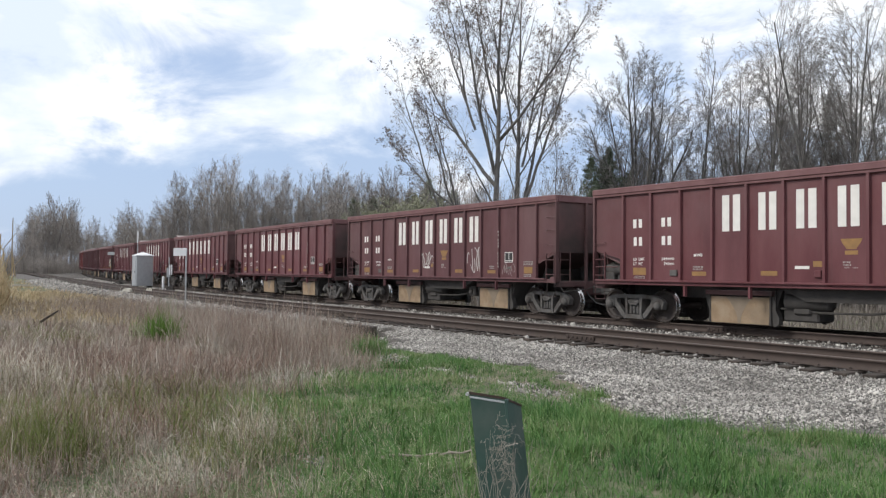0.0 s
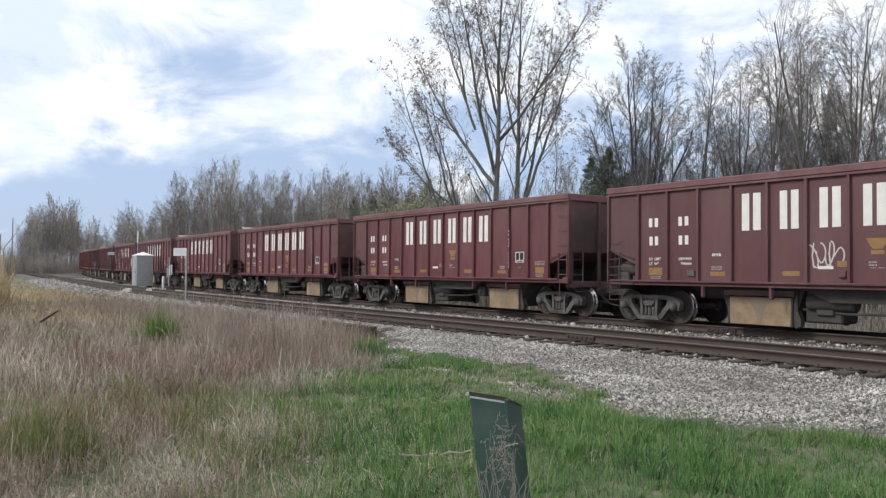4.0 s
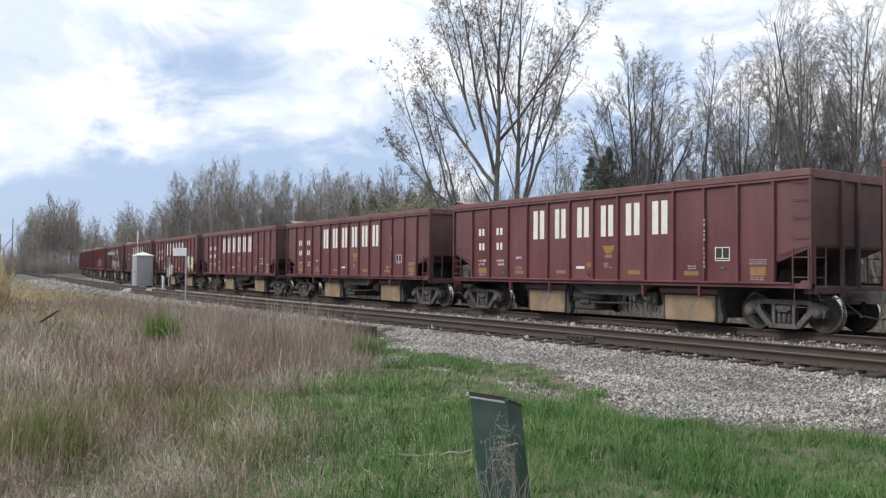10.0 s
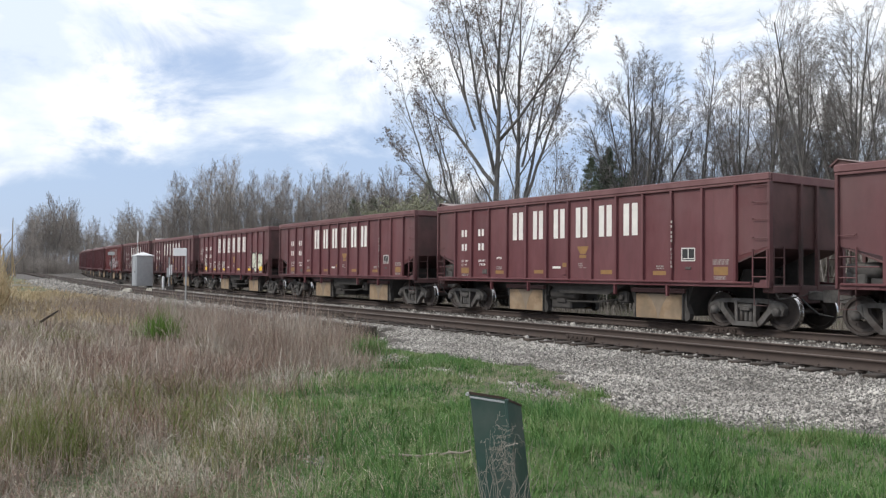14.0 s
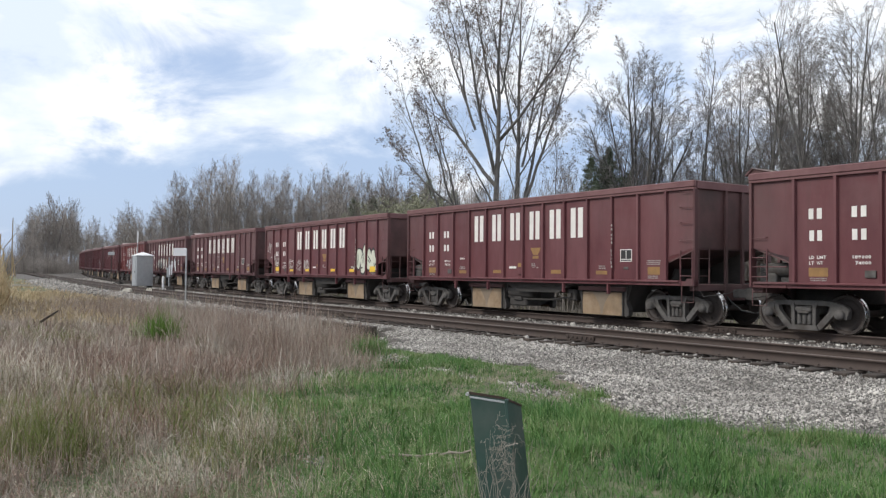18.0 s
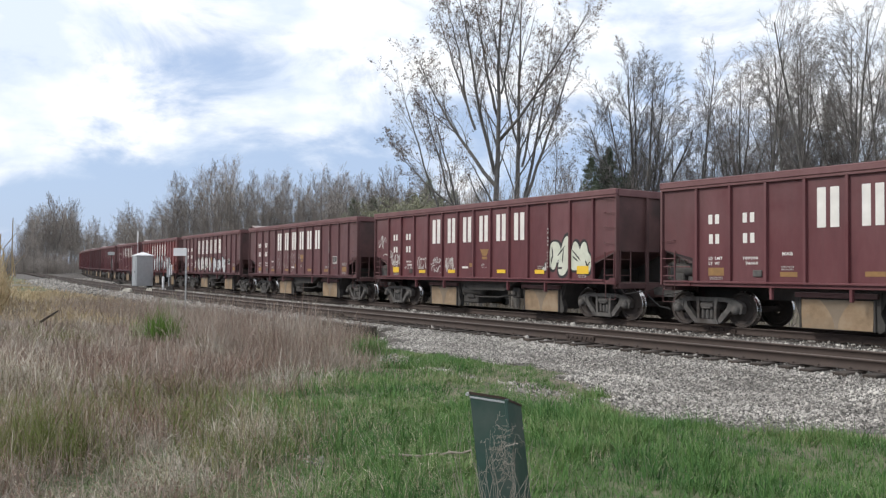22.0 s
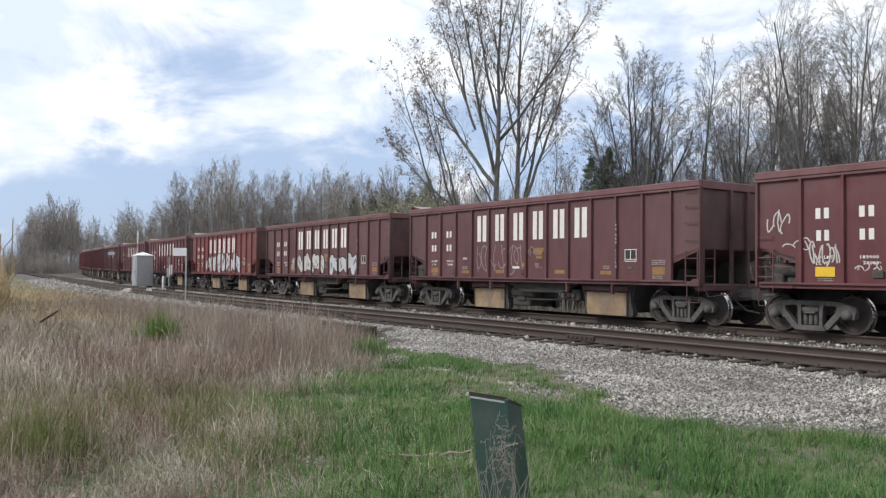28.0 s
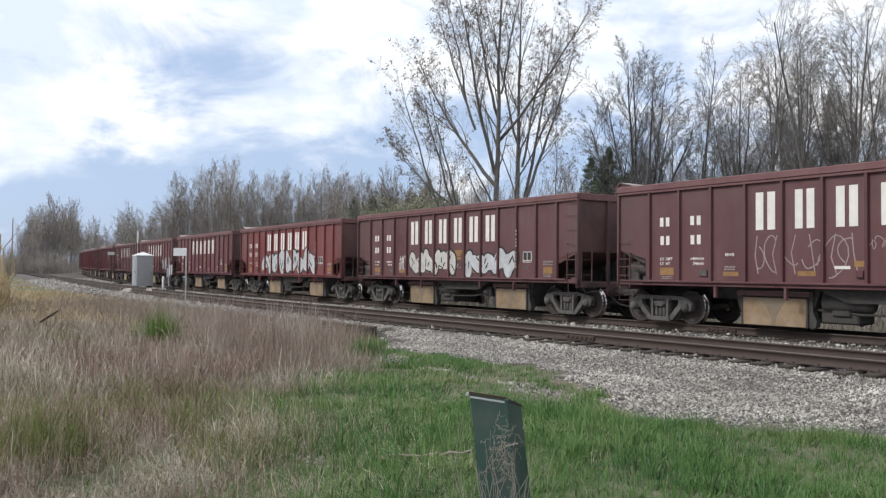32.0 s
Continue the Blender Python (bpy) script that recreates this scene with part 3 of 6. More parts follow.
def rail_mesh(name, mid, side, bright):
    ss = np.concatenate([np.arange(-400, -60, 3.0), np.arange(-60, 12, 1.0), np.arange(12, 159, 3.0)])
    k = len(RAIL_OUT)
    rows = [on_line(np.full(k, s), np.array([a for a, _ in RAIL_OUT]) + (mid(s) + side * 0.7525), np.array([b for _, b in RAIL_OUT])) for s in ss]
    v = np.array(rows).reshape(-1, 3)
    f, mat = [], []
    for j in range(len(ss) - 1):
        for i in range(k):
            m = (i + 1) % k
            f.append((j * k + i, (j + 1) * k + i, (j + 1) * k + m, j * k + m))
            mat.append(1 if i in (6, 7, 8) else 0)
    me = raw_mesh(name, v, np.array(f), RAIL_BROWN)
    me.materials.append(bright)
    me.polygons.foreach_set("material_index", mat)
    return me


def build_track(name, label, mid):
    track = thing(name, label, "railway track", kind="structure")
    for side in (-1, 1):
        part("rail", rail_mesh("rail", mid, side, RAIL_TOP), RAIL_BROWN, track, "rusty steel rail with a worn head")
    rng = random.Random(11)
    tie = Shape().box(-0.115, 0.115, -1.3, 1.3, -0.18, 0, 0.012).mesh("tie")
    plate = Shape().box(-0.10, 0.10, -0.17, 0.17, 0, 0.012, 0.004).box(-0.06, -0.035, -0.12, -0.085, 0.012, 0.045, 0.004).box(0.035, 0.06, 0.085, 0.12, 0.012, 0.045, 0.004).mesh("tie_plate")
    far = Shape()
    for i, s in enumerate(np.arange(-330, 150, 0.5)):
        s += rng.uniform(-0.04, 0.04)
        lat = float(mid(s)) + rng.uniform(-0.05, 0.05)
        q = on_line(s, lat, -0.185 - rng.uniform(0, 0.02))
        a = math.degrees(float(np.interp(s, GRID, TURN))) + rng.uniform(-1.2, 1.2)
        if -95 < s < 12:
            ob = part("tie", tie, TIE, track, at=pose(*q, 0, 0, a))
            if -34 < s < 2:
                for side in (-1, 1):
                    w = on_line(s, float(mid(s)) + side * 0.7525, -0.184)
                    part("tie_plate", plate, RAIL_BROWN, track, at=pose(*w, 0, 0, a))
        else:
            m = pose(*q, 0, 0, a)
            far.add([m @ Vector((x, y, z)) for z in (-0.15, 0) for y in (-1.3, 1.3) for x in (-0.115, 0.115)], [(0, 2, 3, 1), (4, 5, 7, 6), (0, 1, 5, 4), (2, 6, 7, 3), (0, 4, 6, 2), (1, 3, 7, 5)])
    me = bpy.data.meshes.new("far_ties")
    me.from_pydata(far.v, [], far.f)
    tagged(part("far_ties", me, TIE, track), kind="stuff")
    bar = Shape().box(-0.45, 0.45, -0.052, -0.036, -0.140, -0.045, 0.006).box(-0.45, 0.45, -0.075, -0.05, -0.160, -0.140, 0.004)
    for x in (-0.36, -0.22, -0.08, 0.08, 0.22, 0.36):
        bar.box(x - 0.022, x + 0.022, -0.082, -0.052, -0.115, -0.07, 0.004)
    bar = bar.mesh("joint_bar")
    for s in (-38.0, -25.2, -13.3, -1.0):
        q = on_line(s, float(mid(s)) - 0.7525, 0)
        part("joint_bar", bar, RAIL_BROWN, track, "bolted rail joint bar", at=pose(*q, 0, 0, math.degrees(float(np.interp(s, GRID, TURN)))))
    return track


# ---------------------------------------------------------------- the train
CAR, PITCH, HALF = 14.15, 15.703, 7.075
WHEEL_R, AXLES = 0.457, (5.105, 6.885)
NEAR = -1.57                           # the side sheet that faces the camera


def bar_marks(shape, u0, u1, z0, z1, count, y, gap=0.22):
    """A row of upright bars."""
    w = (u1 - u0) / count
    for i in range(count):
        a = u0 + i * w
        cut = w * 0.5 * ((i * 7 + int(z0 * 91)) % 4) / 4 if count > 3 else 0.0
        shape.box(a + w * gap / 2, a + w * (1 - gap / 2) - cut, y - 0.003, y + 0.001, z0, z1)


def text_mesh(words, height):
    cu = bpy.data.curves.new("stencil", "FONT")
    cu.body, cu.size, cu.resolution_u, cu.offset = words, height / 0.70, 1, 0.002
    ob = bpy.data.objects.new("stencil", cu)
    scene.collection.objects.link(ob)
    dg = bpy.context.evaluated_depsgraph_get()
    me = bpy.data.meshes.new_from_object(ob.evaluated_get(dg))
    bpy.data.objects.remove(ob)
    me.materials.clear()
    return me


def written(name, words, u, z, width, height, material, parent, y):
    """Stencilled words on the near side; u is the left edge."""
    me = text_mesh(words, height)
    xs = [v.co.x for v in me.vertices]
    k = width / (max(xs) - min(xs))
    x0 = min(xs)
    for v in me.vertices:
        v.co = ((v.co.x - x0) * k, v.co.y, 0)
    return part(name, me, material, parent, 'white stencilled "%s"' % words, at=Matrix.Translation((u, y, z)) @ pose(0, 0, 0, 90, 0, 0))


def from_end(u):
    """Distances along the car are read from its leading end, backwards."""
    return u + HALF


def wheelset_shape():
    sh = Shape()
    sh.lathe([(0.08, -0.98), (0.08, -0.83), (0.085, -0.70), (0.075, 0.0), (0.085, 0.70), (0.08, 0.83), (0.08, 0.98)], 14)
    for k in (-1, 1):
        prof = [(0.13, k * 0.86), (0.14, k * 0.80), (0.30, k * 0.775), (0.365, k * 0.79), (0.385, k * 0.825), (0.447, k * 0.828)]
        sh.lathe(prof, 36, caps=False)
        back = [(0.484, k * 0.705), (0.484, k * 0.685), (0.40, k * 0.68), (0.38, k * 0.72), (0.2, k * 0.735), (0.13, k * 0.69)]
        sh.lathe(back, 36, caps=False)
        sh.lathe([(0.447, k * 0.828), (0.455, k * 0.822), (0.462, k * 0.735), (0.484, k * 0.705)], 36, slot=1, caps=False)
        for i in range(3):                                   # cast lugs and grease streaks on the disc
            a = 2.1 * i
            c, s = 0.25 * math.cos(a), 0.25 * math.sin(a)
            sh.box(c - 0.03, c + 0.03, min(k * 0.77, k * 0.80), max(k * 0.77, k * 0.80), s - 0.03, s + 0.03)
    return sh


def side_frame_shape():
    """Cast truck side frame, with its two windows, about the truck's middle."""
    sh = Shape()
    top = [(-1.08, 0.46), (-1.10, 0.55), (-1.05, 0.63), (-0.92, 0.69), (-0.70, 0.745), (-0.40, 0.765), (0.40, 0.765), (0.70, 0.745), (0.92, 0.69), (1.05, 0.63), (1.10, 0.55), (1.08, 0.46), (0.98, 0.555), (0.80, 0.60), (0.56, 0.655), (-0.56, 0.655), (-0.80, 0.60), (-0.98, 0.555)]
    sh.prism(top, -0.07, 0.07)
    for k in (-1, 1):
        # diagonal leg, thick and rounded into the narrow bottom
        sh.prism([(k * 0.66, 0.70), (k * 0.88, 0.64), (k * 0.84, 0.55), (k * 0.46, 0.135), (k * 0.38, 0.085), (k * 0.24, 0.085), (k * 0.30, 0.16), (k * 0.62, 0.52)], -0.075, 0.075)
        sh.prism([(k * 0.23, 0.72), (k * 0.37, 0.72), (k * 0.31, 0.60), (k * 0.30, 0.16), (k * 0.22, 0.16), (k * 0.23, 0.60)], -0.085, 0.085)
        sh.prism([(k * 0.74, 0.50), (k * 0.76, 0.66), (k * 1.0, 0.66), (k * 1.09, 0.54), (k * 1.05, 0.36), (k * 0.98, 0.36), (k * 0.965, 0.50), (k * 0.815, 0.50), (k * 0.80, 0.40), (k * 0.75, 0.40)], -0.09, 0.09)
    sh.prism([(-0.38, 0.075), (0.38, 0.075), (0.33, 0.19), (-0.33, 0.19)], -0.11, 0.11)
    sh.box(-0.21, 0.21, -0.11, 0.11, 0.50, 0.62, 0.03)
    sh.box(-0.15, 0.15, -0.13, 0.05, 0.455, 0.52, 0.02)
    return sh


def build_car():
    """One ballast hopper car, its origin on the rail top under its middle."""
    car = thing("ballast_hopper_car", "oxide-red steel ballast hopper car with white block marks", "freight car", "cars of the ballast train")
    pitch = 1.0
    for side, name in ((-1, "near"), (1, "far")):
        y0, y1 = (NEAR, NEAR + 0.02) if side < 0 else (-NEAR - 0.02, -NEAR)
        sh = Shape().prism([(-6.06, 1.17), (6.06, 1.17), (6.06, 1.80), (7.05, 2.06), (7.05, 3.62), (-7.05, 3.62), (-7.05, 2.02), (-6.06, 1.78)], y0, y1)
        part("side_sheet", sh, PAINT, car, "oxide-red side sheet, dusty and scuffed")
        a, b = sorted((side * 1.555, side * 1.67))
        part("top_chord", Shape().box(-7.075, 7.075, a, b, 3.635, 3.81, 0.02).box(-7.07, 7.07, *sorted((side * 1.56, side * 1.648)), 3.575, 3.635, 0.008), PAINT_RIM, car, "dusty top chord")
        a, b = sorted((side * 1.50, side * 1.665))
        part("side_sill", Shape().box(-6.95, 6.55, a, b, 1.135, 1.19, 0.01).box(-6.6, 6.55, *sorted((side * 1.52, side * 1.60)), 1.05, 1.135, 0.005), PAINT, car)
        post = Shape().prism([(-0.045, side * 1.57), (0.045, side * 1.57), (0.032, side * 1.648), (-0.032, side * 1.648)], 1.19, 3.60, "z").mesh("side_post")
        for i in range(1, 14):
            part("side_post", post, PAINT, car, at=Matrix.Translation((from_end(-14.0 + i * pitch + 0.02), 0, 0)))
        for k in (-1, 1):
            a, b = sorted((k * 7.0, k * 7.07))
            part("corner_post", Shape().box(a, b, *sorted((side * 1.50, side * 1.64)), 1.06, 3.60, 0.008), PAINT, car)
            # the underframe's corner: end gusset and sill below the open end bay
            a, b = sorted((k * 6.1, k * 7.07))
            part("corner_sill", Shape().box(a, b, *sorted((side * 1.50, side * 1.62)), 1.05, 1.17, 0.006), PAINT, car)
            rail_u = sorted((k * 6.58, k * 6.61))
            lad = Shape().box(*rail_u, *sorted((side * 1.60, side * 1.64)), 1.08, 1.98, 0.006)
            lad.box(*sorted((k * 6.99, k * 7.03)), *sorted((side * 1.64, side * 1.67)), 1.08, 1.98, 0.006)
            for z in (1.31, 1.77):
                lad.tube([(k * 6.58, side * 1.63, z), (k * 7.02, side * 1.63, z)], 0.014, 6)
            part("ladder", lad, PAINT, car, "short steel corner ladder")
            if k * side < 0:                                   # grab irons on the ladder corners
                for z in (2.24, 2.70, 3.12, 3.52):
                    part("grab_iron", Shape().tube([(k * 6.58, side * 1.57, z + 0.03), (k * 6.58, side * 1.64, z), (k * 7.02, side * 1.64, z), (k * 7.02, side * 1.57, z + 0.03)], 0.011, 6), PAINT, car)
            else:
                part("grab_iron", Shape().tube([(k * 6.62, side * 1.57, 2.27), (k * 6.62, side * 1.64, 2.24), (k * 7.02, side * 1.64, 2.24), (k * 7.02, side * 1.57, 2.27)], 0.011, 6), PAINT, car)
            step = Shape()
            step.tube([(k * 6.62, side * 1.60, 1.06), (k * 6.62, side * 1.60, 0.62), (k * 7.0, side * 1.60, 0.62), (k * 7.0, side * 1.60, 1.06)], 0.014, 6)
            part("sill_step", step, SOOT, car)
    for k in (-1, 1):
        part("end_sheet", Shape().box(*sorted((k * 7.0, k * 7.02)), -1.56, 1.56, 2.02, 3.62), SOOT, car, "soot-darkened end sheet")
        part("end_chord", Shape().box(*sorted((k * 6.99, k * 7.085)), -1.555, 1.555, 3.59, 3.805, 0.015), PAINT_RIM, car)
        part("slope_sheet", Shape().prism([(k * 7.02, 2.04), (k * 7.02, 2.00), (k * 4.7, 1.09), (k * 4.7, 1.13)], -1.54, 1.54), SOOT, car, "dark sloping hopper end plate")
        for y in (-0.35, 0.35):
            part("end_post", Shape().box(*sorted((k * 7.02, k * 7.10)), y - 0.05, y + 0.05, 1.0, 3.60, 0.01), SOOT, car)
        part("end_sill", Shape().box(*sorted((k * 6.78, k * 7.08)), -1.5, 1.5, 0.92, 1.10, 0.02).box(*sorted((k * 6.70, k * 7.09)), -0.45, 0.45, 0.66, 1.06, 0.02), SOOT, car)
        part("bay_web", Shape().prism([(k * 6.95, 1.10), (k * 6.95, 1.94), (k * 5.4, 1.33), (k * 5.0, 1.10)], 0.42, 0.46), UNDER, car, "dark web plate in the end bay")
        part("bolster_web", Shape().prism([(-1.3, 1.10), (1.3, 1.10), (1.1, 1.50), (-1.1, 1.50)], *sorted((k * 5.95, k * 6.0)), "x"), UNDER, car)
        part("end_platform", Shape().box(*sorted((k * 5.6, k * 6.8)), -1.5, 1.5, 1.08, 1.12), UNDER, car)
        lad = Shape()
        for y in (-1.45, -1.02):
            lad.box(*sorted((k * 7.03, k * 7.06)), y - 0.02, y + 0.02, 1.05, 2.05, 0.005)
        for z in (1.31, 1.77):
            lad.tube([(k * 7.05, -1.45, z), (k * 7.05, -1.02, z)], 0.013, 6)
        part("end_ladder", lad, SOOT, car)
        cp = Shape().box(*sorted((k * 7.05, k * 7.55)), -0.09, 0.09, 0.74, 0.96, 0.02)
        cp.prism([(k * 7.50, -0.12), (k * 7.72, -0.16), (k * 7.86, -0.10), (k * 7.84, 0.02), (k * 7.70, 0.04), (k * 7.66, 0.14), (k * 7.78, 0.18), (k * 7.72, 0.24), (k * 7.52, 0.16)], 0.70, 1.0, "z")
        part("coupler", cp, STEEL, car, "cast steel knuckle coupler")
        hose = [(k * 7.05, -0.35, 0.80), (k * 7.25, -0.36, 0.62), (k * 7.5, -0.30, 0.42), (k * 7.8, -0.2, 0.36)]
        part("brake_hose", Shape().tube(hose, 0.025, 6), BLACK, car)
        part("cut_lever", Shape().tube([(k * 7.1, -1.45, 0.92), (k * 7.16, -1.40, 0.78), (k * 7.18, -0.4, 0.86), (k * 7.3, -0.12, 0.98)], 0.012, 5), STEEL, car)
    part("centre_sill", Shape().box(-7.0, 7.0, -0.22, 0.22, 0.70, 1.05, 0.02), UNDER, car)
    # the hoppers hang in two pockets each side of the centre sill
    for u0, u1 in ((-10.36, -8.62), (-4.64, -2.96)):
        c = from_end((u0 + u1) / 2)
        w = (u1 - u0) / 2
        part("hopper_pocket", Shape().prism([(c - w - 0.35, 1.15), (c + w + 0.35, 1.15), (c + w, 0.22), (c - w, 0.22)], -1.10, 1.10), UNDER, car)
        for side in (-1, 1):
            ys = sorted((side * 1.12, side * 1.18))
            sh = Shape().prism([(c - w, 0.80), (c + w, 0.80), (c + w - 0.04, 0.13), (c - w + 0.04, 0.13)], *ys)
            chute = part("hopper_door", sh, CHUTE, car, "sandy worn hopper door plate")
            ys = sorted((side * 1.17, side * 1.184))
            wedge = [0.045 + 0.34 * max(0.0, (z - 0.22) / 0.58) ** 1.7 for z in (0.14, 0.26, 0.40, 0.54, 0.67, 0.80)]
            edge = list(zip(wedge, (0.14, 0.26, 0.40, 0.54, 0.67, 0.80)))
            part("door_stain", Shape().prism([(c + u, z) for u, z in edge] + [(c - u, z) for u, z in reversed(edge)], *ys), surface_grey(), chute, "grey dust-caked wedge")
            # bent flap beside the door, dark and lumpy
            part("door_flap", Shape().prism([(c + w + 0.02, 0.98), (c + w + 0.14, 0.98), (c + w + 0.13, 0.50), (c + w + 0.22, 0.30), (c + w + 0.21, 0.15), (c + w + 0.10, 0.09), (c + w + 0.02, 0.16)], *sorted((side * 0.98, side * 1.15))), UNDER, car)
            for k in (-1, 1):
                part("door_edge", Shape().box(c + k * w - 0.02, c + k * w + 0.03, *sorted((side * 1.08, side * 1.195)), 0.11, 0.86, 0.01), UNDER, car)
            part("door_beam", Shape().box(c - w - 0.1, c + w + 0.1, *sorted((side * 1.10, side * 1.25)), 0.84, 0.96, 0.012), SOOT, car)
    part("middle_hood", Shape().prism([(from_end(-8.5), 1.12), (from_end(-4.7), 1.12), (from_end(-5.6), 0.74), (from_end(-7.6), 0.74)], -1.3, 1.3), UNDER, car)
    part("air_reservoir", Shape().lathe([(0.06, -0.62), (0.19, -0.56), (0.20, -0.5), (0.20, 0.5), (0.19, 0.56), (0.06, 0.62)], 16, "x", (from_end(-7.7), -1.0, 0.72)), UNDER, car, smooth=True)
    part("gear_box", Shape().box(from_end(-8.35), from_end(-7.45), -1.05, -0.35, 0.24, 0.98, 0.04).box(from_end(-8.05), from_end(-7.62), -1.12, -1.0, 0.42, 0.72, 0.03), UNDER, car, "dark door-gear box")
    part("gear_drum", Shape().lathe([(0.03, -0.10), (0.10, -0.08), (0.11, 0.06), (0.06, 0.10)], 12, "x", (from_end(-7.25), -1.05, 0.66)), UNDER, car)
    part("control_valve", Shape().box(from_end(-5.35), from_end(-4.95), -1.15, -0.85, 0.50, 0.86, 0.04).box(from_end(-5.28), from_end(-5.1), -1.22, -1.1, 0.58, 0.74, 0.03), UNDER, car)
    part("brake_pipe", Shape().tube([(from_end(-8.4), -1.05, 0.55), (from_end(-7.4), -1.05, 0.48), (from_end(-6.2), -1.04, 0.50), (from_end(-5.2), -1.03, 0.62)], 0.03, 6), UNDER, car)
    for u in (-10.87, -8.92, -5.07, -3.16):
        for side in (-1, 1):
            part("door_hanger", Shape().box(from_end(u) - 0.035, from_end(u) + 0.035, *sorted((side * 1.50, side * 1.60)), 0.77, 1.06, 0.008), PAINT, car)
    # brake gear in the trailing end bay
    gear = Shape().lathe([(0.05, -0.36), (0.17, -0.34), (0.18, 0.3), (0.10, 0.34), (0.03, 0.6)], 14, "x", (-6.55, -1.15, 1.48))
    part("brake_cylinder", gear, STEEL, car, "grey brake cylinder in the open end bay", smooth=True)
    part("gear_cabinet", Shape().box(-7.0, -6.55, -1.30, -0.2, 1.14, 1.62, 0.03).box(-6.5, -6.15, -1.2, -0.7, 1.14, 1.38, 0.02), STEEL, car)
    part("bay_handrail", Shape().tube([(-7.05, -1.6, 1.55), (-6.1, -1.6, 1.55)], 0.015, 6), PAINT, car)
    part("tie_down_pad", Shape().prism([(6.70, 1.05), (7.06, 1.05), (7.06, 1.24), (6.84, 1.24)], -1.66, -1.62), PAINT, car)
    # trucks
    frame_mesh = side_frame_shape().mesh("side_frame")
    spring_mesh = Shape().lathe([(0.045, 0.19), (0.062, 0.24), (0.048, 0.265), (0.064, 0.29), (0.048, 0.315), (0.064, 0.34), (0.048, 0.365), (0.064, 0.39), (0.048, 0.415), (0.045, 0.46)], 10, "z").mesh("spring", True)
    cap_mesh = Shape().lathe([(0.115, 0.02), (0.12, -0.02), (0.11, -0.07), (0.07, -0.11), (0.02, -0.12)], 14).mesh("bearing_cap", True)
    wheels = wheelset_shape().mesh("wheelset")
    wheels.materials.append(WHEEL)
    wheels.materials.append(TREAD)
    shoe_mesh = Shape().prism([(0.50, 0.30), (0.58, 0.28), (0.60, 0.60), (0.53, 0.62)], -0.06, 0.06).mesh("brake_shoe")
    for k in (-1, 1):
        truck = part("truck", Shape().box(-0.24, 0.24, -1.0, 1.0, 0.42, 0.66, 0.03).box(-0.3, 0.3, -0.35, 0.35, 0.60, 0.72, 0.02), STEEL, car, "cast steel two-axle truck", at=Matrix.Translation((k * 5.995, 0, 0)))
        for side in (-1, 1):
            part("side_frame", frame_mesh, STEEL, truck, "dusty cast side frame", at=Matrix.Translation((0, side * 1.0, 0)))
            for x in (-0.13, 0.0, 0.13):
                part("spring", spring_mesh, STEEL, truck, at=Matrix.Translation((x, side * 1.02, 0)))
            for x in (-0.89, 0.89):
                part("bearing_cap", cap_mesh, STEEL, truck, at=Matrix.Translation((x, side * 1.08, WHEEL_R)) @ (pose(0, 0, 0) if side < 0 else pose(0, 0, 0, 0, 0, 180)))
        for x in (-0.89, 0.89):
            part("wheelset", wheels, WHEEL, car, "pair of steel wheels with polished treads", at=Matrix.Translation((k * 5.995 + x, 0, WHEEL_R)))
    # painted marks on the near side
    y = NEAR - 0.004
    for a, b in ((-9.70, -9.18), (-8.67, -8.19), (-7.68, -7.18), (-6.68, -6.19), (-5.70, -5.19), (-4.73, -4.20)):
        sh = Shape()
        w = from_end(b) - from_end(a)
        sh.box(from_end(a), from_end(a) + w * 0.40, y - 0.004, y, 2.44, 3.35, 0.001)
        sh.box(from_end(b) - w * 0.40, from_end(b), y - 0.004, y, 2.44, 3.35, 0.001)
        part("name_block", sh, WHITE, car, "tall white painted block of two bars")
    for u0, u1, z0, z1 in ((-12.68, -12.28, 2.64, 2.88), (-11.68, -11.27, 2.64, 2.88), (-12.66, -12.28, 2.14, 2.38), (-11.67, -11.27, 2.14, 2.38)):
        sh = Shape()
        bar_marks(sh, from_end(u0), from_end(u1), z0, z1, 2, y, 0.42)
        part("number_mark", sh, WHITE, car, "white bars")
    for word, u, z, width in (("LD", -12.63, 1.73, 0.13), ("LMT", -12.44, 1.73, 0.22), ("LT", -12.63, 1.60, 0.12), ("WT", -12.45, 1.60, 0.15)):
        written("load_word", word, from_end(u), z, width, 0.075, WHITE, car, y)
    written("load_figures", "189000", from_end(-11.62), 1.73, 0.41, 0.075, WHITE, car, y)
    written("load_figures", "74000", from_end(-11.56), 1.60, 0.35, 0.075, WHITE, car, y)
    written("mark_words", "MWB", from_end(-10.57), 1.82, 0.27, 0.075, WHITE, car, y)
    for i, ch in enumerate("DOOR"):
        written("door_letter", ch, from_end(-2.975), 1.98 - i * 0.115, 0.06, 0.075, PRINT, car, -1.653)
    for z in (2.72, 2.60, 2.44, 2.33, 2.22, 1.53):
        part("stencil_bar", Shape().box(from_end(-2.965), from_end(-2.915), -1.655, -1.650, z, z + 0.06), PRINT, car)
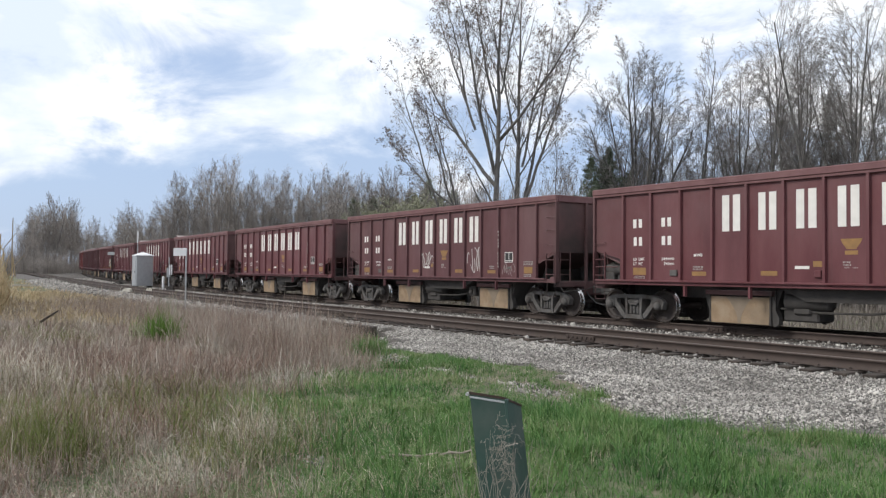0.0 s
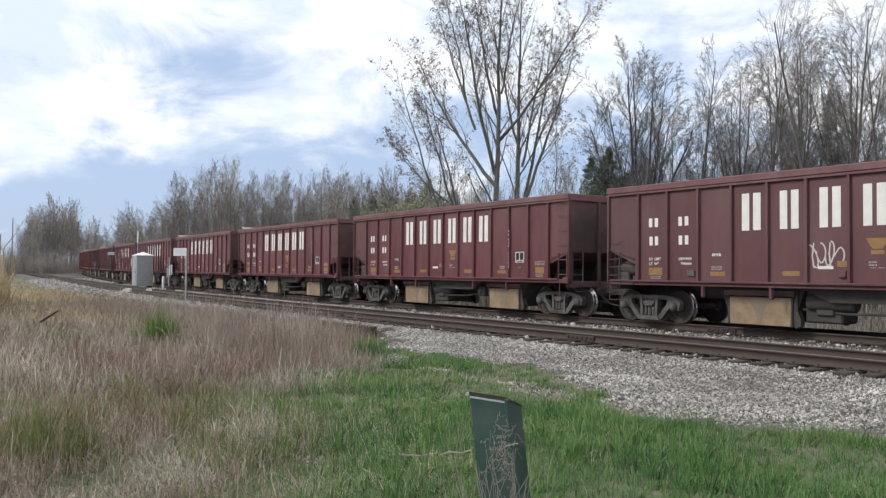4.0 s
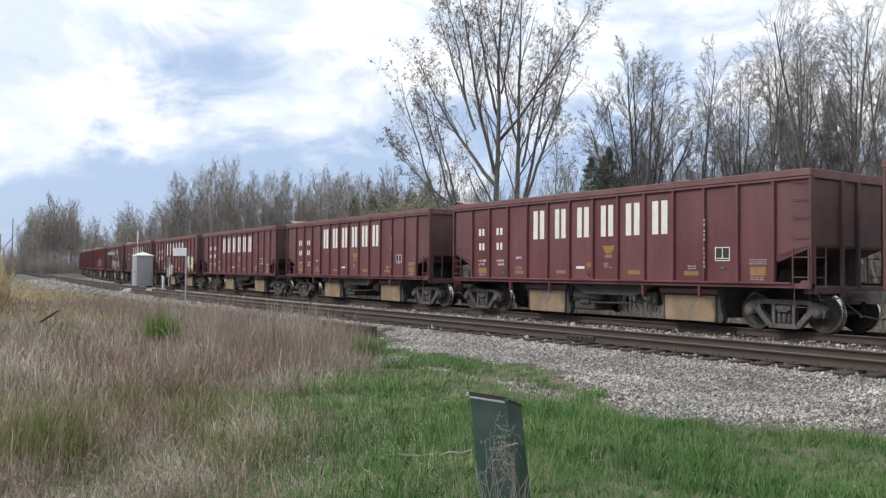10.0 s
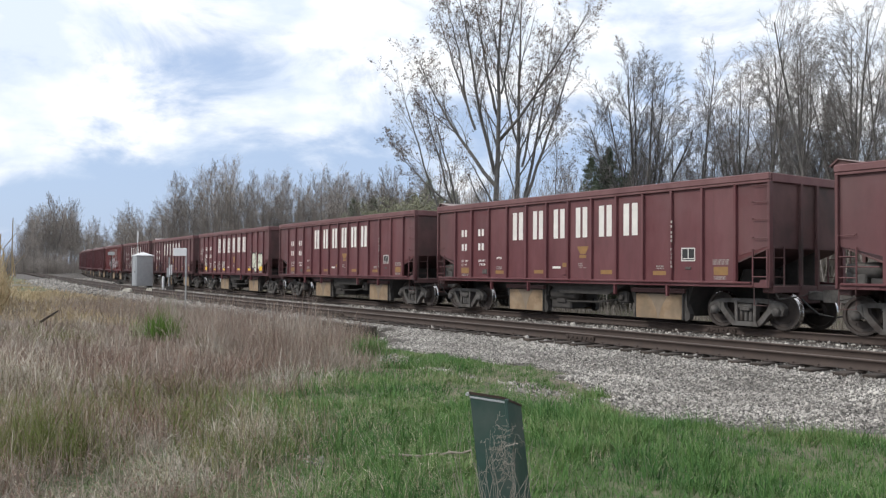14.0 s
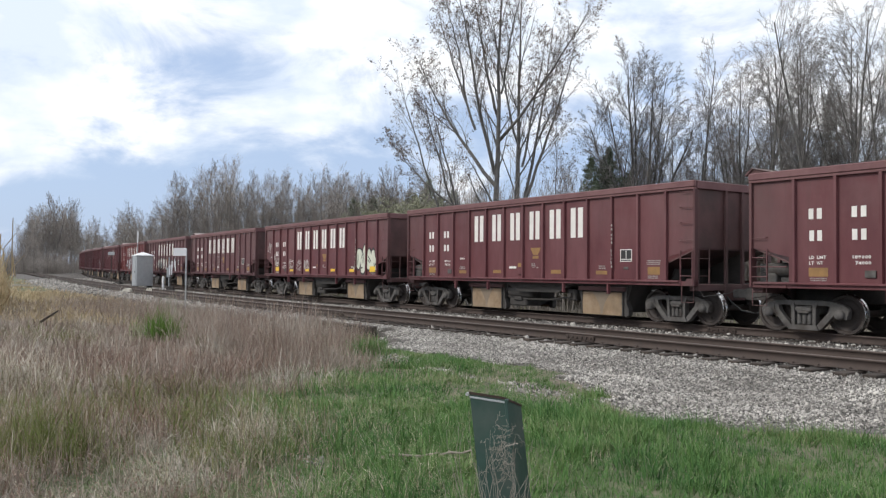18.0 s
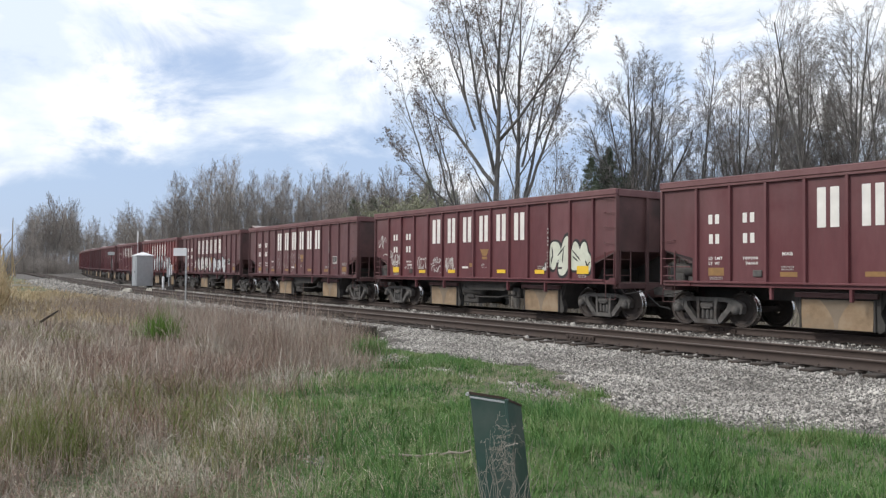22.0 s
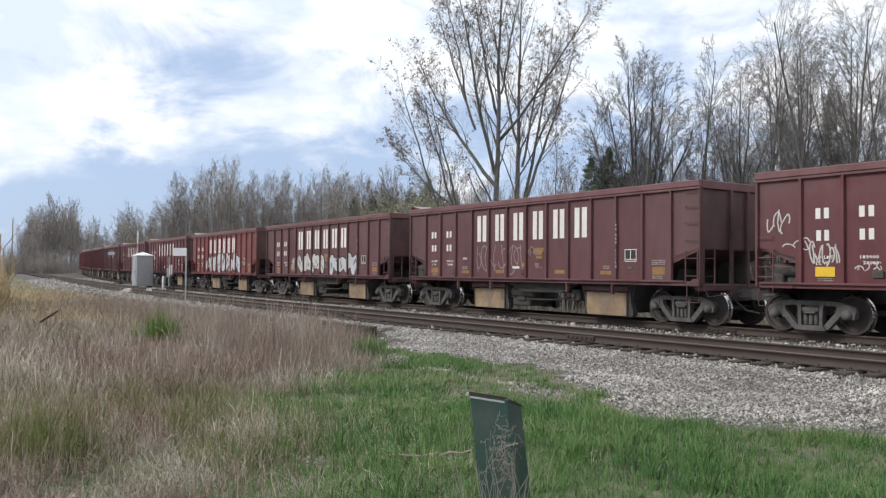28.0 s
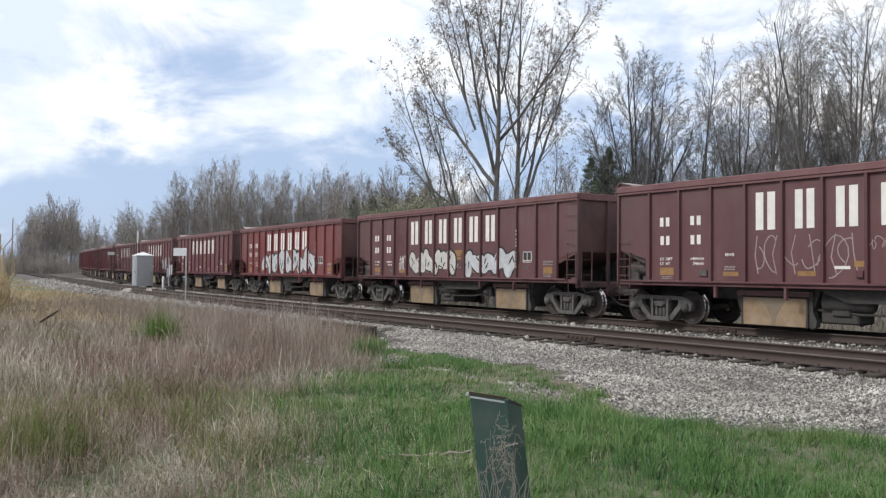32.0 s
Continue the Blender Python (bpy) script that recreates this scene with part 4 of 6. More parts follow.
    for u0, u1, z0, z1, mat in ((-12.64, -12.18, 1.33, 1.53, YELLOW), (-10.63, -10.19, 1.32, 1.43, YELLOW), (-8.61, -8.17, 1.34, 1.45, YELLOW), (-7.27, -7.03, 1.55, 1.68, YELLOW), (-5.63, -5.17, 1.34, 1.46, YELLOW), (-3.64, -3.19, 1.33, 1.44, YELLOW), (-1.65, -1.22, 1.34, 1.55, YELLOW)):
        part("yellow_panel", Shape().box(from_end(u0), from_end(u1), y - 0.002, y + 0.002, z0, z1), mat, car, "faded yellow-orange painted panel")
    part("yellow_badge", Shape().prism([(from_end(-6.62), 2.17), (from_end(-6.13), 2.17), (from_end(-6.17), 2.08), (from_end(-6.27), 1.94), (from_end(-6.48), 1.94), (from_end(-6.58), 2.08)], y - 0.002, y + 0.002).box(from_end(-6.52), from_end(-6.23), y - 0.002, y + 0.002, 1.82, 1.91), YELLOW, car, "faded yellow shield-shaped mark")
    for u0, u1, z0, z1, rows, cols in ((-12.61, -12.21, 1.22, 1.31, 2, 7), (-10.6, -10.28, 1.46, 1.58, 2, 6), (-6.57, -6.38, 1.56, 1.68, 2, 3), (-6.57, -6.20, 1.52, 1.54, 1, 1), (-3.53, -3.26, 1.48, 1.60, 2, 6), (-1.68, -1.19, 1.60, 1.75, 3, 8), (-1.65, -1.27, 1.22, 1.32, 2, 7)):
        sh = Shape()
        h = (z1 - z0) / rows
        cols *= 2
        for r in range(rows):
            bar_marks(sh, from_end(u0), from_end(u1), z0 + r * h + 0.18 * h, z0 + (r + 1) * h - 0.18 * h, cols, y, 0.35)
        part("small_print", sh, PRINT, car, "lines of small white bars")
    part("white_patch", Shape().box(from_end(-7.72), from_end(-7.36), y - 0.002, y + 0.002, 1.50, 1.57), WHITE, car)
    part("valve_box", Shape().box(from_end(-7.22), from_end(-7.05), -1.63, -1.57, 1.31, 1.47, 0.01), PAINT, car)
    part("card_holder", Shape().box(from_end(-11.34), from_end(-11.10), -1.61, -1.57, 1.31, 1.47, 0.01), STEEL, car)
    part("grey_tag", Shape().box(from_end(-2.54), from_end(-2.36), -1.59, -1.57, 1.48, 1.55, 0.006), STEEL, car)
    stencil = Shape()
    a, b = from_end(-2.67), from_end(-2.23)
    stencil.ring([(a, 1.70), (b, 1.70), (b, 2.05), (a, 2.05)], [(a + 0.022, 1.722), (b - 0.022, 1.722), (b - 0.022, 2.028), (a + 0.022, 2.028)], y - 0.004, y)
    stencil.box((a + b) / 2 - 0.012, (a + b) / 2 + 0.012, y - 0.004, y, 1.76, 2.015).box(a + 0.035, b - 0.035, y - 0.004, y, 1.755, 1.775)
    part("stencil_frame", stencil, WHITE, car, "white stencil frame")
    part("stencil_ground", Shape().box(a + 0.02, b - 0.02, y - 0.001, y + 0.002, 1.72, 2.03), BLACK, car)
    return car


GREY_DUST = []


def surface_grey():
    if not GREY_DUST:
        GREY_DUST.append(surface("grey_caked_dust", [(0.19, 0.15, 0.112), (0.25, 0.20, 0.15)], 3, 6, 0.95, bump=0.2))
    return GREY_DUST[0]


def blob(cx, cz, rx, rz, turn, rng, n=18, wob=0.16):
    ph = [rng.uniform(0, 6.28) for _ in range(3)]
    pts = []
    for i in range(n):
        a = 2 * math.pi * i / n
        r = 1 + wob * math.sin(2 * a + ph[0]) + wob * 0.6 * math.sin(3 * a + ph[1])
        x, z = rx * r * math.cos(a), rz * r * math.sin(a)
        pts.append((cx + x * math.cos(turn) - z * math.sin(turn), cz + x * math.sin(turn) + z * math.cos(turn)))
    return pts


def spray_row(car, u0, u1, z0, z1, count, fill, seed, label):
    """A row of fat rounded shapes with dark outlines, sprayed on the side sheet."""
    rng = random.Random(seed)
    w = (u1 - u0) / count
    for i in range(count):
        cx = from_end(u0 + (i + 0.5) * w) + rng.uniform(-0.05, 0.05) * w
        cz = (z0 + z1) / 2 + rng.uniform(-0.08, 0.08) * (z1 - z0)
        rx, rz, turn = w * 0.62, (z1 - z0) * rng.uniform(0.42, 0.52), rng.uniform(-0.35, 0.35)
        st = rng.getstate()
        lift = 0.0006 * i
        tag = part("spray_shape", Shape().prism(blob(cx, cz, rx + 0.04, rz + 0.04, turn, rng, 24, 0.22), NEAR - 0.006 - lift, NEAR - 0.001), BLACK, car, label)
        rng.setstate(st)
        part("spray_fill", Shape().prism(blob(cx, cz, rx * 0.88, rz * 0.93, turn, rng, 24, 0.22), NEAR - 0.012 - lift, NEAR - 0.006 - lift), fill, tag, "pale rounded fill")
        for g in range(2):
            part("spray_gap", Shape().prism(blob(cx + rng.uniform(-0.34, 0.34) * w, cz + rng.uniform(-0.28, 0.22) * (z1 - z0), rx * 0.09, rz * rng.uniform(0.25, 0.5), turn + rng.uniform(-0.8, 0.8), rng), NEAR - 0.015 - lift, NEAR - 0.012 - lift), BLACK, tag)


def scribble(car, u0, u1, z0, z1, strokes, width, material, seed, label):
    """Thin looping spray strokes, no letters."""
    rng = random.Random(seed)
    for i in range(strokes):
        sh = Shape()
        cx = from_end(u0 + (i + 0.5) * (u1 - u0) / strokes)
        rx, rz = (u1 - u0) / strokes * rng.uniform(0.35, 0.62), (z1 - z0) / 2 * rng.uniform(0.6, 1.0)
        cz, a0, turn = (z0 + z1) / 2 + rng.uniform(-0.06, 0.06), rng.uniform(0, 6.28), rng.uniform(2.2, 5.6)
        skew = rng.uniform(-0.4, 0.4)
        pts = []
        for j in range(16):
            a = a0 + turn * j / 15
            r = 1 - 0.35 * math.sin(1.7 * a)
            pts.append((cx + rx * r * math.cos(a) + skew * rz * math.sin(a), cz + rz * math.sin(a) * (0.7 + 0.3 * r)))
        sh.ribbon(pts, width, NEAR - 0.005)
        if rng.random() < 0.6:
            k = rng.uniform(-0.5, 0.5)
            sh.ribbon([(cx + k * rx, z1 - 0.05), (cx - 0.3 * k * rx, cz), (cx + 0.4 * rx, z0 + 0.08)], width, NEAR - 0.005)
        part("spray_stroke", sh, material, car, label)


# metres that the train has moved since second 9, second by second
TRAVEL = [-36.043, -31.837, -27.765, -23.757, -19.77, -15.788, -11.81, -7.843, -3.901, 0.0, 3.845, 7.623, 11.326, 14.949, 18.495, 21.967, 25.375, 28.727, 32.035, 35.309, 38.559, 41.789, 45.003, 48.2, 51.372, 54.512, 57.606, 60.642, 63.608, 66.498, 69.316, 72.081, 74.835]
LEAD = -14.071                       # the leading end of the middle car at second 9


def travel(t):
    """Smooth between the whole seconds (cubic)."""
    i = min(max(int(t), 0), 31)
    f = t - i
    p = [TRAVEL[min(max(i + k, 0), 32)] for k in (-1, 0, 1, 2)]
    if i == 0:
        p[0] = 2 * p[1] - p[2]
    if i == 31:
        p[3] = 2 * p[2] - p[1]
    return p[1] + 0.5 * f * (p[2] - p[0] + f * (2 * p[0] - 5 * p[1] + 4 * p[2] - p[3] + f * (3 * (p[1] - p[2]) + p[3] - p[0])))


def car_pose(index, t):
    mid = LEAD + index * PITCH - HALF + travel(t)
    a, b = on_line(mid - 5.995), on_line(mid + 5.995)
    d = b - a
    c = (a + b) / 2
    return Matrix.Translation(c) @ pose(0, 0, 0, 0, -math.degrees(math.atan2(d[2], math.hypot(d[0], d[1]))), math.degrees(math.atan2(d[1], d[0])))


CARS = {}


def swap_paint(car, paint, label):
    """Give one car its own, fresher or duller, coat."""
    for ob in car.children_recursive:
        if ob.data and ob.data.materials and ob.data.materials[0] == PAINT:
            ob.material_slots[0].link = "OBJECT"
            ob.material_slots[0].material = paint
    tagged(car, label)


def build_train():
    first = build_car()
    CARS[3] = first
    for i in range(2, -15, -1):
        CARS[i] = copy_thing(first, Matrix.Identity(4))
    hood = Shape().prism([(-7.2, 3.74), (-7.2, 3.82), (-7.06, 3.95), (-6.55, 3.83), (-6.55, 3.74)], -1.45, -0.65).mesh("engine_hood")
    roof = Shape().prism([(-7.08, 3.975), (-7.06, 3.95), (-6.47, 3.81), (-6.45, 3.84)], -1.50, -0.60).mesh("hood_roof")
    gable = Shape().prism([(-7.08, 3.975), (-7.28, 3.81), (-7.25, 3.78), (-7.06, 3.95)], -1.50, -0.60).mesh("hood_roof")
    for i, car in CARS.items():
        if i not in (3, 2, 1, -2, -3, -5):
            cover = part("engine_hood", hood, [SOOT], car, "small pitched sheet-metal hood over the rim")
            part("hood_roof", roof, [SOOT if i % 2 else TAG_GREY], cover, "pale grey roof sheet")
            part("hood_roof", gable, [SOOT], cover)
    for i in (2, -2):                        # these two carry theirs further across, over the gap between the cars
        cover = part("engine_hood", hood, [SOOT], CARS[i], "small pitched sheet-metal hood over the end", at=Matrix.Translation((-0.25, 1.7, -0.06)))
        part("hood_roof", roof, [SOOT], cover)
        part("hood_roof", gable, [TAG_GREY], cover, "pale grey roof sheet")
    for i in (1, -2, -3, -10):
        swap_paint(CARS[i], PAINT, "oxide-red steel ballast hopper car with white block marks")
    for i in (2, -4, -5, -9):
        swap_paint(CARS[i], PAINT_DULL, "dull weathered oxide-red ballast hopper car with spray paint")
    for i in (-6, -12):
        swap_paint(CARS[i], PAINT_RED, "brighter red ballast hopper car with silver spray paint")
    c = CARS[2]
    scribble(c, -7.95, -7.15, 1.45, 2.15, 4, 0.035, TAG_WHITE, 3, "thin cream spray scribble")
    scribble(c, -4.85, -4.05, 1.30, 2.25, 4, 0.035, TAG_WHITE, 4, "thin cream spray scribble")
    scribble(c, -2.75, -2.15, 1.25, 1.65, 5, 0.02, TAG_GREY, 5, "faint grey spray scribble")
    c = CARS[-3]
    tagged(c, "oxide-red ballast hopper car covered in pale spray paint")
    spray_row(c, -2.92, -1.12, 1.32, 2.42, 4, TAG_PALE, 8, "large pale green rounded spray painting")
    spray_row(c, -3.25, -2.85, 1.45, 1.72, 1, TAG_WHITE, 9, "small white sprayed shape")
    scribble(c, -13.85, -13.30, 2.30, 2.95, 3, 0.035, TAG_WHITE, 21, "thin white spray scribble")
    scribble(c, -13.45, -12.75, 1.90, 2.20, 3, 0.03, TAG_WHITE, 22, "thin white spray scribble")
    scribble(c, -12.75, -12.10, 1.55, 2.10, 6, 0.035, TAG_WHITE, 23, "dense white spray scribble")
    scribble(c, -11.75, -11.10, 1.42, 1.62, 4, 0.025, TAG_WHITE, 24, "thin white spray scribble")
    scribble(c, -10.75, -10.10, 1.42, 1.92, 3, 0.035, TAG_WHITE, 25, "thin white spray scribble")
    scribble(c, -9.80, -9.05, 1.62, 1.92, 6, 0.025, TAG_WHITE, 26, "thin white spray scribble")
    scribble(c, -9.70, -9.05, 1.28, 1.58, 3, 0.035, TAG_WHITE, 27, "thin white spray scribble")
    scribble(c, -8.80, -8.20, 1.30, 1.95, 6, 0.03, TAG_WHITE, 28, "dense white spray scribble")
    for u0, u1, z0, z1 in ((-12.64, -12.18, 1.33, 1.55), (-10.63, -10.19, 1.32, 1.43), (-8.61, -8.17, 1.33, 1.45), (-5.63, -5.17, 1.34, 1.46), (-3.64, -3.19, 1.33, 1.46), (-1.68, -1.18, 1.34, 1.58)):
        part("yellow_panel", Shape().box(from_end(u0), from_end(u1), NEAR - 0.022, NEAR - 0.012, z0, z1), YELLOW_NEW, c, "bright repainted yellow panel")
    c = CARS[-4]
    tagged(c, "oxide-red ballast hopper car with thin grey scribbles")
    scribble(c, -9.95, -7.05, 1.30, 2.35, 6, 0.028, TAG_GREY, 31, "wide thin grey spray strokes")
    scribble(c, -6.95, -6.35, 1.85, 2.20, 4, 0.02, TAG_GREY, 32, "small tan spray scribble")
    c = CARS[-5]
    spray_row(c, -9.75, -6.60, 1.28, 2.22, 6, TAG_WHITE, 41, "row of fat pale spray-painted shapes")
    spray_row(c, -6.10, -3.05, 1.24, 2.18, 5, TAG_SILVER, 42, "row of silver spray-painted shapes")
    scribble(c, -10.6, -10.1, 1.35, 2.05, 3, 0.04, TAG_WHITE, 43, "thin white spray strokes")
    c = CARS[-6]
    spray_row(c, -10.4, -3.0, 1.25, 2.35, 9, TAG_SILVER, 51, "long row of silver spray-painted shapes")
    c = CARS[-8]
    spray_row(c, -4.2, -2.0, 1.3, 2.2, 3, TAG_SILVER, 61, "row of silver spray-painted shapes")


# ---------------------------------------------------------------- lineside things
def build_hut():
    s, lat = -69.6, -2.95
    q = on_line(s, lat, -0.22)
    hut = thing("signal_hut", "pale galvanised steel signal hut between the tracks", "equipment hut", at=pose(*q, 0, 0, math.degrees(float(np.interp(s, GRID, TURN))) + 4))
    w, d, h = 0.68, 0.66, 2.62
    body = Shape().box(-w, w, -d, d, 0.18, h, 0.02)
    part("body", body, GALV, hut, "pale grey sheet-steel walls")
    roof = Shape()
    roof.add([(-w - 0.06, -d - 0.06, h), (w + 0.06, -d - 0.06, h), (w + 0.06, d + 0.06, h), (-w - 0.06, d + 0.06, h), (-w - 0.06, -d - 0.06, h + 0.05), (w + 0.06, -d - 0.06, h + 0.05), (w + 0.06, d + 0.06, h + 0.05), (-w - 0.06, d + 0.06, h + 0.05), (0, 0, h + 0.34)], [(0, 3, 2, 1), (0, 1, 5, 4), (1, 2, 6, 5), (2, 3, 7, 6), (3, 0, 4, 7), (4, 5, 8), (5, 6, 8), (6, 7, 8), (7, 4, 8)])
    part("roof", roof, WHITE_SIGN, hut, "light pyramid roof")
    for x in (-w + 0.1, 0, w - 0.1):
        for y in (-d + 0.1, d - 0.1):
            part("leg", Shape().box(x - 0.06, x + 0.06, y - 0.06, y + 0.06, -0.1, 0.2, 0.01), UNDER, hut)
    door = part("door", Shape().box(-0.42, 0.42, -d - 0.03, -d, 0.3, 2.3, 0.01), GALV, hut)
    part("handle", Shape().box(0.30, 0.34, -d - 0.07, -d - 0.03, 1.2, 1.38, 0.008), STEEL, door)
    part("corner_seam", Shape().box(-w - 0.012, -w + 0.05, -d - 0.012, -d + 0.03, 0.2, h, 0.004), GALV, hut)
    mq = on_line(-75.5, -2.35, -0.25)
    mast = thing("antenna_mast", "thin grey radio mast beside the hut", "mast", at=pose(*mq))
    part("pole", Shape().lathe([(0.04, 0), (0.04, 3.6), (0.028, 3.6), (0.025, 4.9)], 10, "z"), GALV, mast)
    part("antenna", Shape().lathe([(0.045, 3.9), (0.052, 4.0), (0.052, 4.75), (0.025, 5.0)], 10, "z"), WHITE_SIGN, mast, "white tube antenna")
    part("bracket", Shape().box(-0.2, 0.2, -0.06, 0.06, 2.3, 2.42, 0.01), GALV, mast)
    part("meter_box", Shape().box(-0.22, 0.06, -0.16, -0.04, 1.8, 2.25, 0.02), GALV, mast)


def lineside_sign(name, label, s, lat, base, top, board, material, post_material=None):
    q = on_line(s, lat, base)
    a = math.degrees(YAW)
    ob = thing(name, label, "sign", at=pose(q[0], q[1], q[2], 0, 0, a))
    part("post", Shape().box(-0.035, 0.035, -0.02, 0.02, 0, top, 0.006), post_material or STEEL, ob, "thin steel post")
    if board:
        x0, x1, z0, z1 = board
        part("board", Shape().box(x0, x1, -0.035, -0.02, z0, z1, 0.004), material, ob, "blank white board")
    return ob


def build_lineside():
    build_hut()
    lineside_sign("lineside_sign", "white sign board on a thin steel post beside the track", -37.46, -7.6, -0.62, 2.97, (-0.58, 0.02, 2.62, 2.98), WHITE_SIGN, GALV)
    lineside_sign("track_marker", "small pale marker board on a dark post", -87.35, -2.9, -0.25, 3.3, (-0.36, 0.30, 2.92, 3.22), GALV, UNDER)
    q = on_line(-62.0, -2.9, -0.25)
    m = thing("marker_post", "short white marker post by the track", "marker post", at=pose(*q))
    part("post", Shape().lathe([(0.09, 0), (0.09, 1.0), (0.05, 1.06)], 10, "z"), WHITE_SIGN, m, "white tube")
    q = on_line(-60.5, -2.7, -0.25)
    m = thing("switch_stand", "dark switch stand with a white target", "switch stand", at=pose(*q, 0, 0, math.degrees(YAW)))
    part("base", Shape().box(-0.25, 0.25, -0.2, 0.2, 0, 0.35, 0.03), UNDER, m)
    part("shaft", Shape().lathe([(0.03, 0.3), (0.03, 1.95)], 8, "z"), STEEL, m)
    part("target", Shape().box(-0.11, 0.11, -0.02, 0.02, 1.2, 1.92, 0.01), WHITE_SIGN, m, "upright white target plate")
    q = on_line(-62.6, -2.35, -0.25)
    m = thing("relay_post", "grey steel post with a junction box beside the track", "equipment post", at=pose(*q, 0, 0, math.degrees(YAW)))
    part("post", Shape().lathe([(0.05, 0), (0.05, 2.45), (0.02, 2.5)], 8, "z"), GALV, m)
    part("box", Shape().box(-0.14, 0.14, -0.16, -0.05, 1.0, 1.7, 0.02), GALV, m, "grey junction box")
    part("foot", Shape().box(-0.16, 0.16, -0.16, 0.16, -0.05, 0.30, 0.02), UNDER, m)
    part("conduit", Shape().tube([(0.08, -0.1, 1.0), (0.12, -0.12, 0.5), (0.2, -0.1, 0.0)], 0.025, 6), UNDER, m)
    for s0, lat, w in ((-58.0, -6.05, 0.42), (-59.1, -4.35, 0.34)):
        q = on_line(s0, lat, -0.27)
        m = thing("concrete_block", "pale weathered concrete block beside the rail", "block", at=pose(*q, 0, 0, 12 + 30 * w))
        part("body", Shape().prism([(-w, 0), (w, 0), (w * 0.9, 0.24), (-w * 0.3, 0.30), (-w * 0.85, 0.2)], -0.2, 0.2), CONCRETE, m)
    q = on_line(-84.5, -2.45, -0.24)
    m = thing("switch_rods", "dark steel switch rods lying between the tracks", "switch gear", at=pose(*q, 0, 0, 24))
    for x0, x1, z in ((-0.9, 0.7, 0.08), (-0.5, 1.0, 0.16), (-0.1, 0.5, 0.30)):
        part("rod", Shape().tube([(x0, -0.1, z), ((x0 + x1) / 2, 0.05, z + 0.12), (x1, 0.1, z + 0.03)], 0.06, 6), UNDER, m)
    part("crank", Shape().box(-0.3, 0.2, -0.2, 0.2, -0.02, 0.22, 0.03), UNDER, m)
    # the green post in the foreground, its top broken open
    s = Vector((-3.521, 3.068, 0))
    z0 = float(ground_z(np.array(s.x), np.array(s.y)))
    post = thing("marker_pedestal", "faded dark green utility pedestal with a rusted open top", "utility pedestal", at=pose(s.x, s.y, z0 - 0.1, -1, -7.5, 25))
    w, d, h = 0.104, 0.108, 1.018

    def slant(shape):                        # its top is cut sloping down to the back
        shape.v = [(x, y, z - 0.30 * (y + d) - 0.19 * (x + w) if z > h - 0.1 else z) for x, y, z in shape.v]
        return shape

    body = Shape()
    body.ring([(-w, -d), (w, -d), (w, d), (-w, d)], [(-w + 0.012, -d + 0.012), (w - 0.012, -d + 0.012), (w - 0.012, d - 0.012), (-w + 0.012, d - 0.012)], 0, h, "z")
    part("sleeve", slant(body), GREEN_POST, post, "scuffed green sleeve")
    part("lip", slant(Shape().ring([(-w - 0.004, -d - 0.004), (w + 0.004, -d - 0.004), (w + 0.004, d + 0.004), (-w - 0.004, d + 0.004)], [(-w + 0.016, -d + 0.016), (w - 0.016, -d + 0.016), (w - 0.016, d - 0.016), (-w + 0.016, d - 0.016)], h, h + 0.014, "z")), RUSTY, post, "rusted lip")
    part("front_rim", slant(Shape().box(-w - 0.004, w + 0.004, -d - 0.004, -d, h - 0.022, h - 0.010, 0.002)), GALV, post)
    part("side_flange", Shape().box(w, w + 0.02, -d - 0.004, -d + 0.02, 0, h - 0.04, 0.004), GREEN_POST, post)
    # added black block, painted for the shade inside the open top
    part("liner", Shape().box(-w + 0.012, w - 0.012, -d + 0.012, d - 0.012, 0, h - 0.16), BLACK, post)
    part("bolt", Shape().lathe([(0.010, -d - 0.012), (0.012, -d)], 8, "y", (-w - 0.012, 0, h + 0.002)), GALV, post)
    # timber edging at the end of the weeds, and a fallen branch
    q = on_line(-21.2, -7.35, -0.62)
    edge = thing("timber_edging", "old dark railway timbers edging the ballast", "timber", at=pose(*q, 0, 0, math.degrees(float(np.interp(-21.2, GRID, TURN))) + 1.5))
    for i in range(2):
        part("timber", Shape().box(-2.3 + 0.2 * i, 1.15 - 0.06 * i, -0.12, 0.12, 0.02 + 0.2 * i, 0.21 + 0.2 * i, 0.02), TIE, edge)
    part("stake", Shape().box(1.16, 1.26, -0.16, 0.0, 0, 0.41, 0.015), TIE, edge)


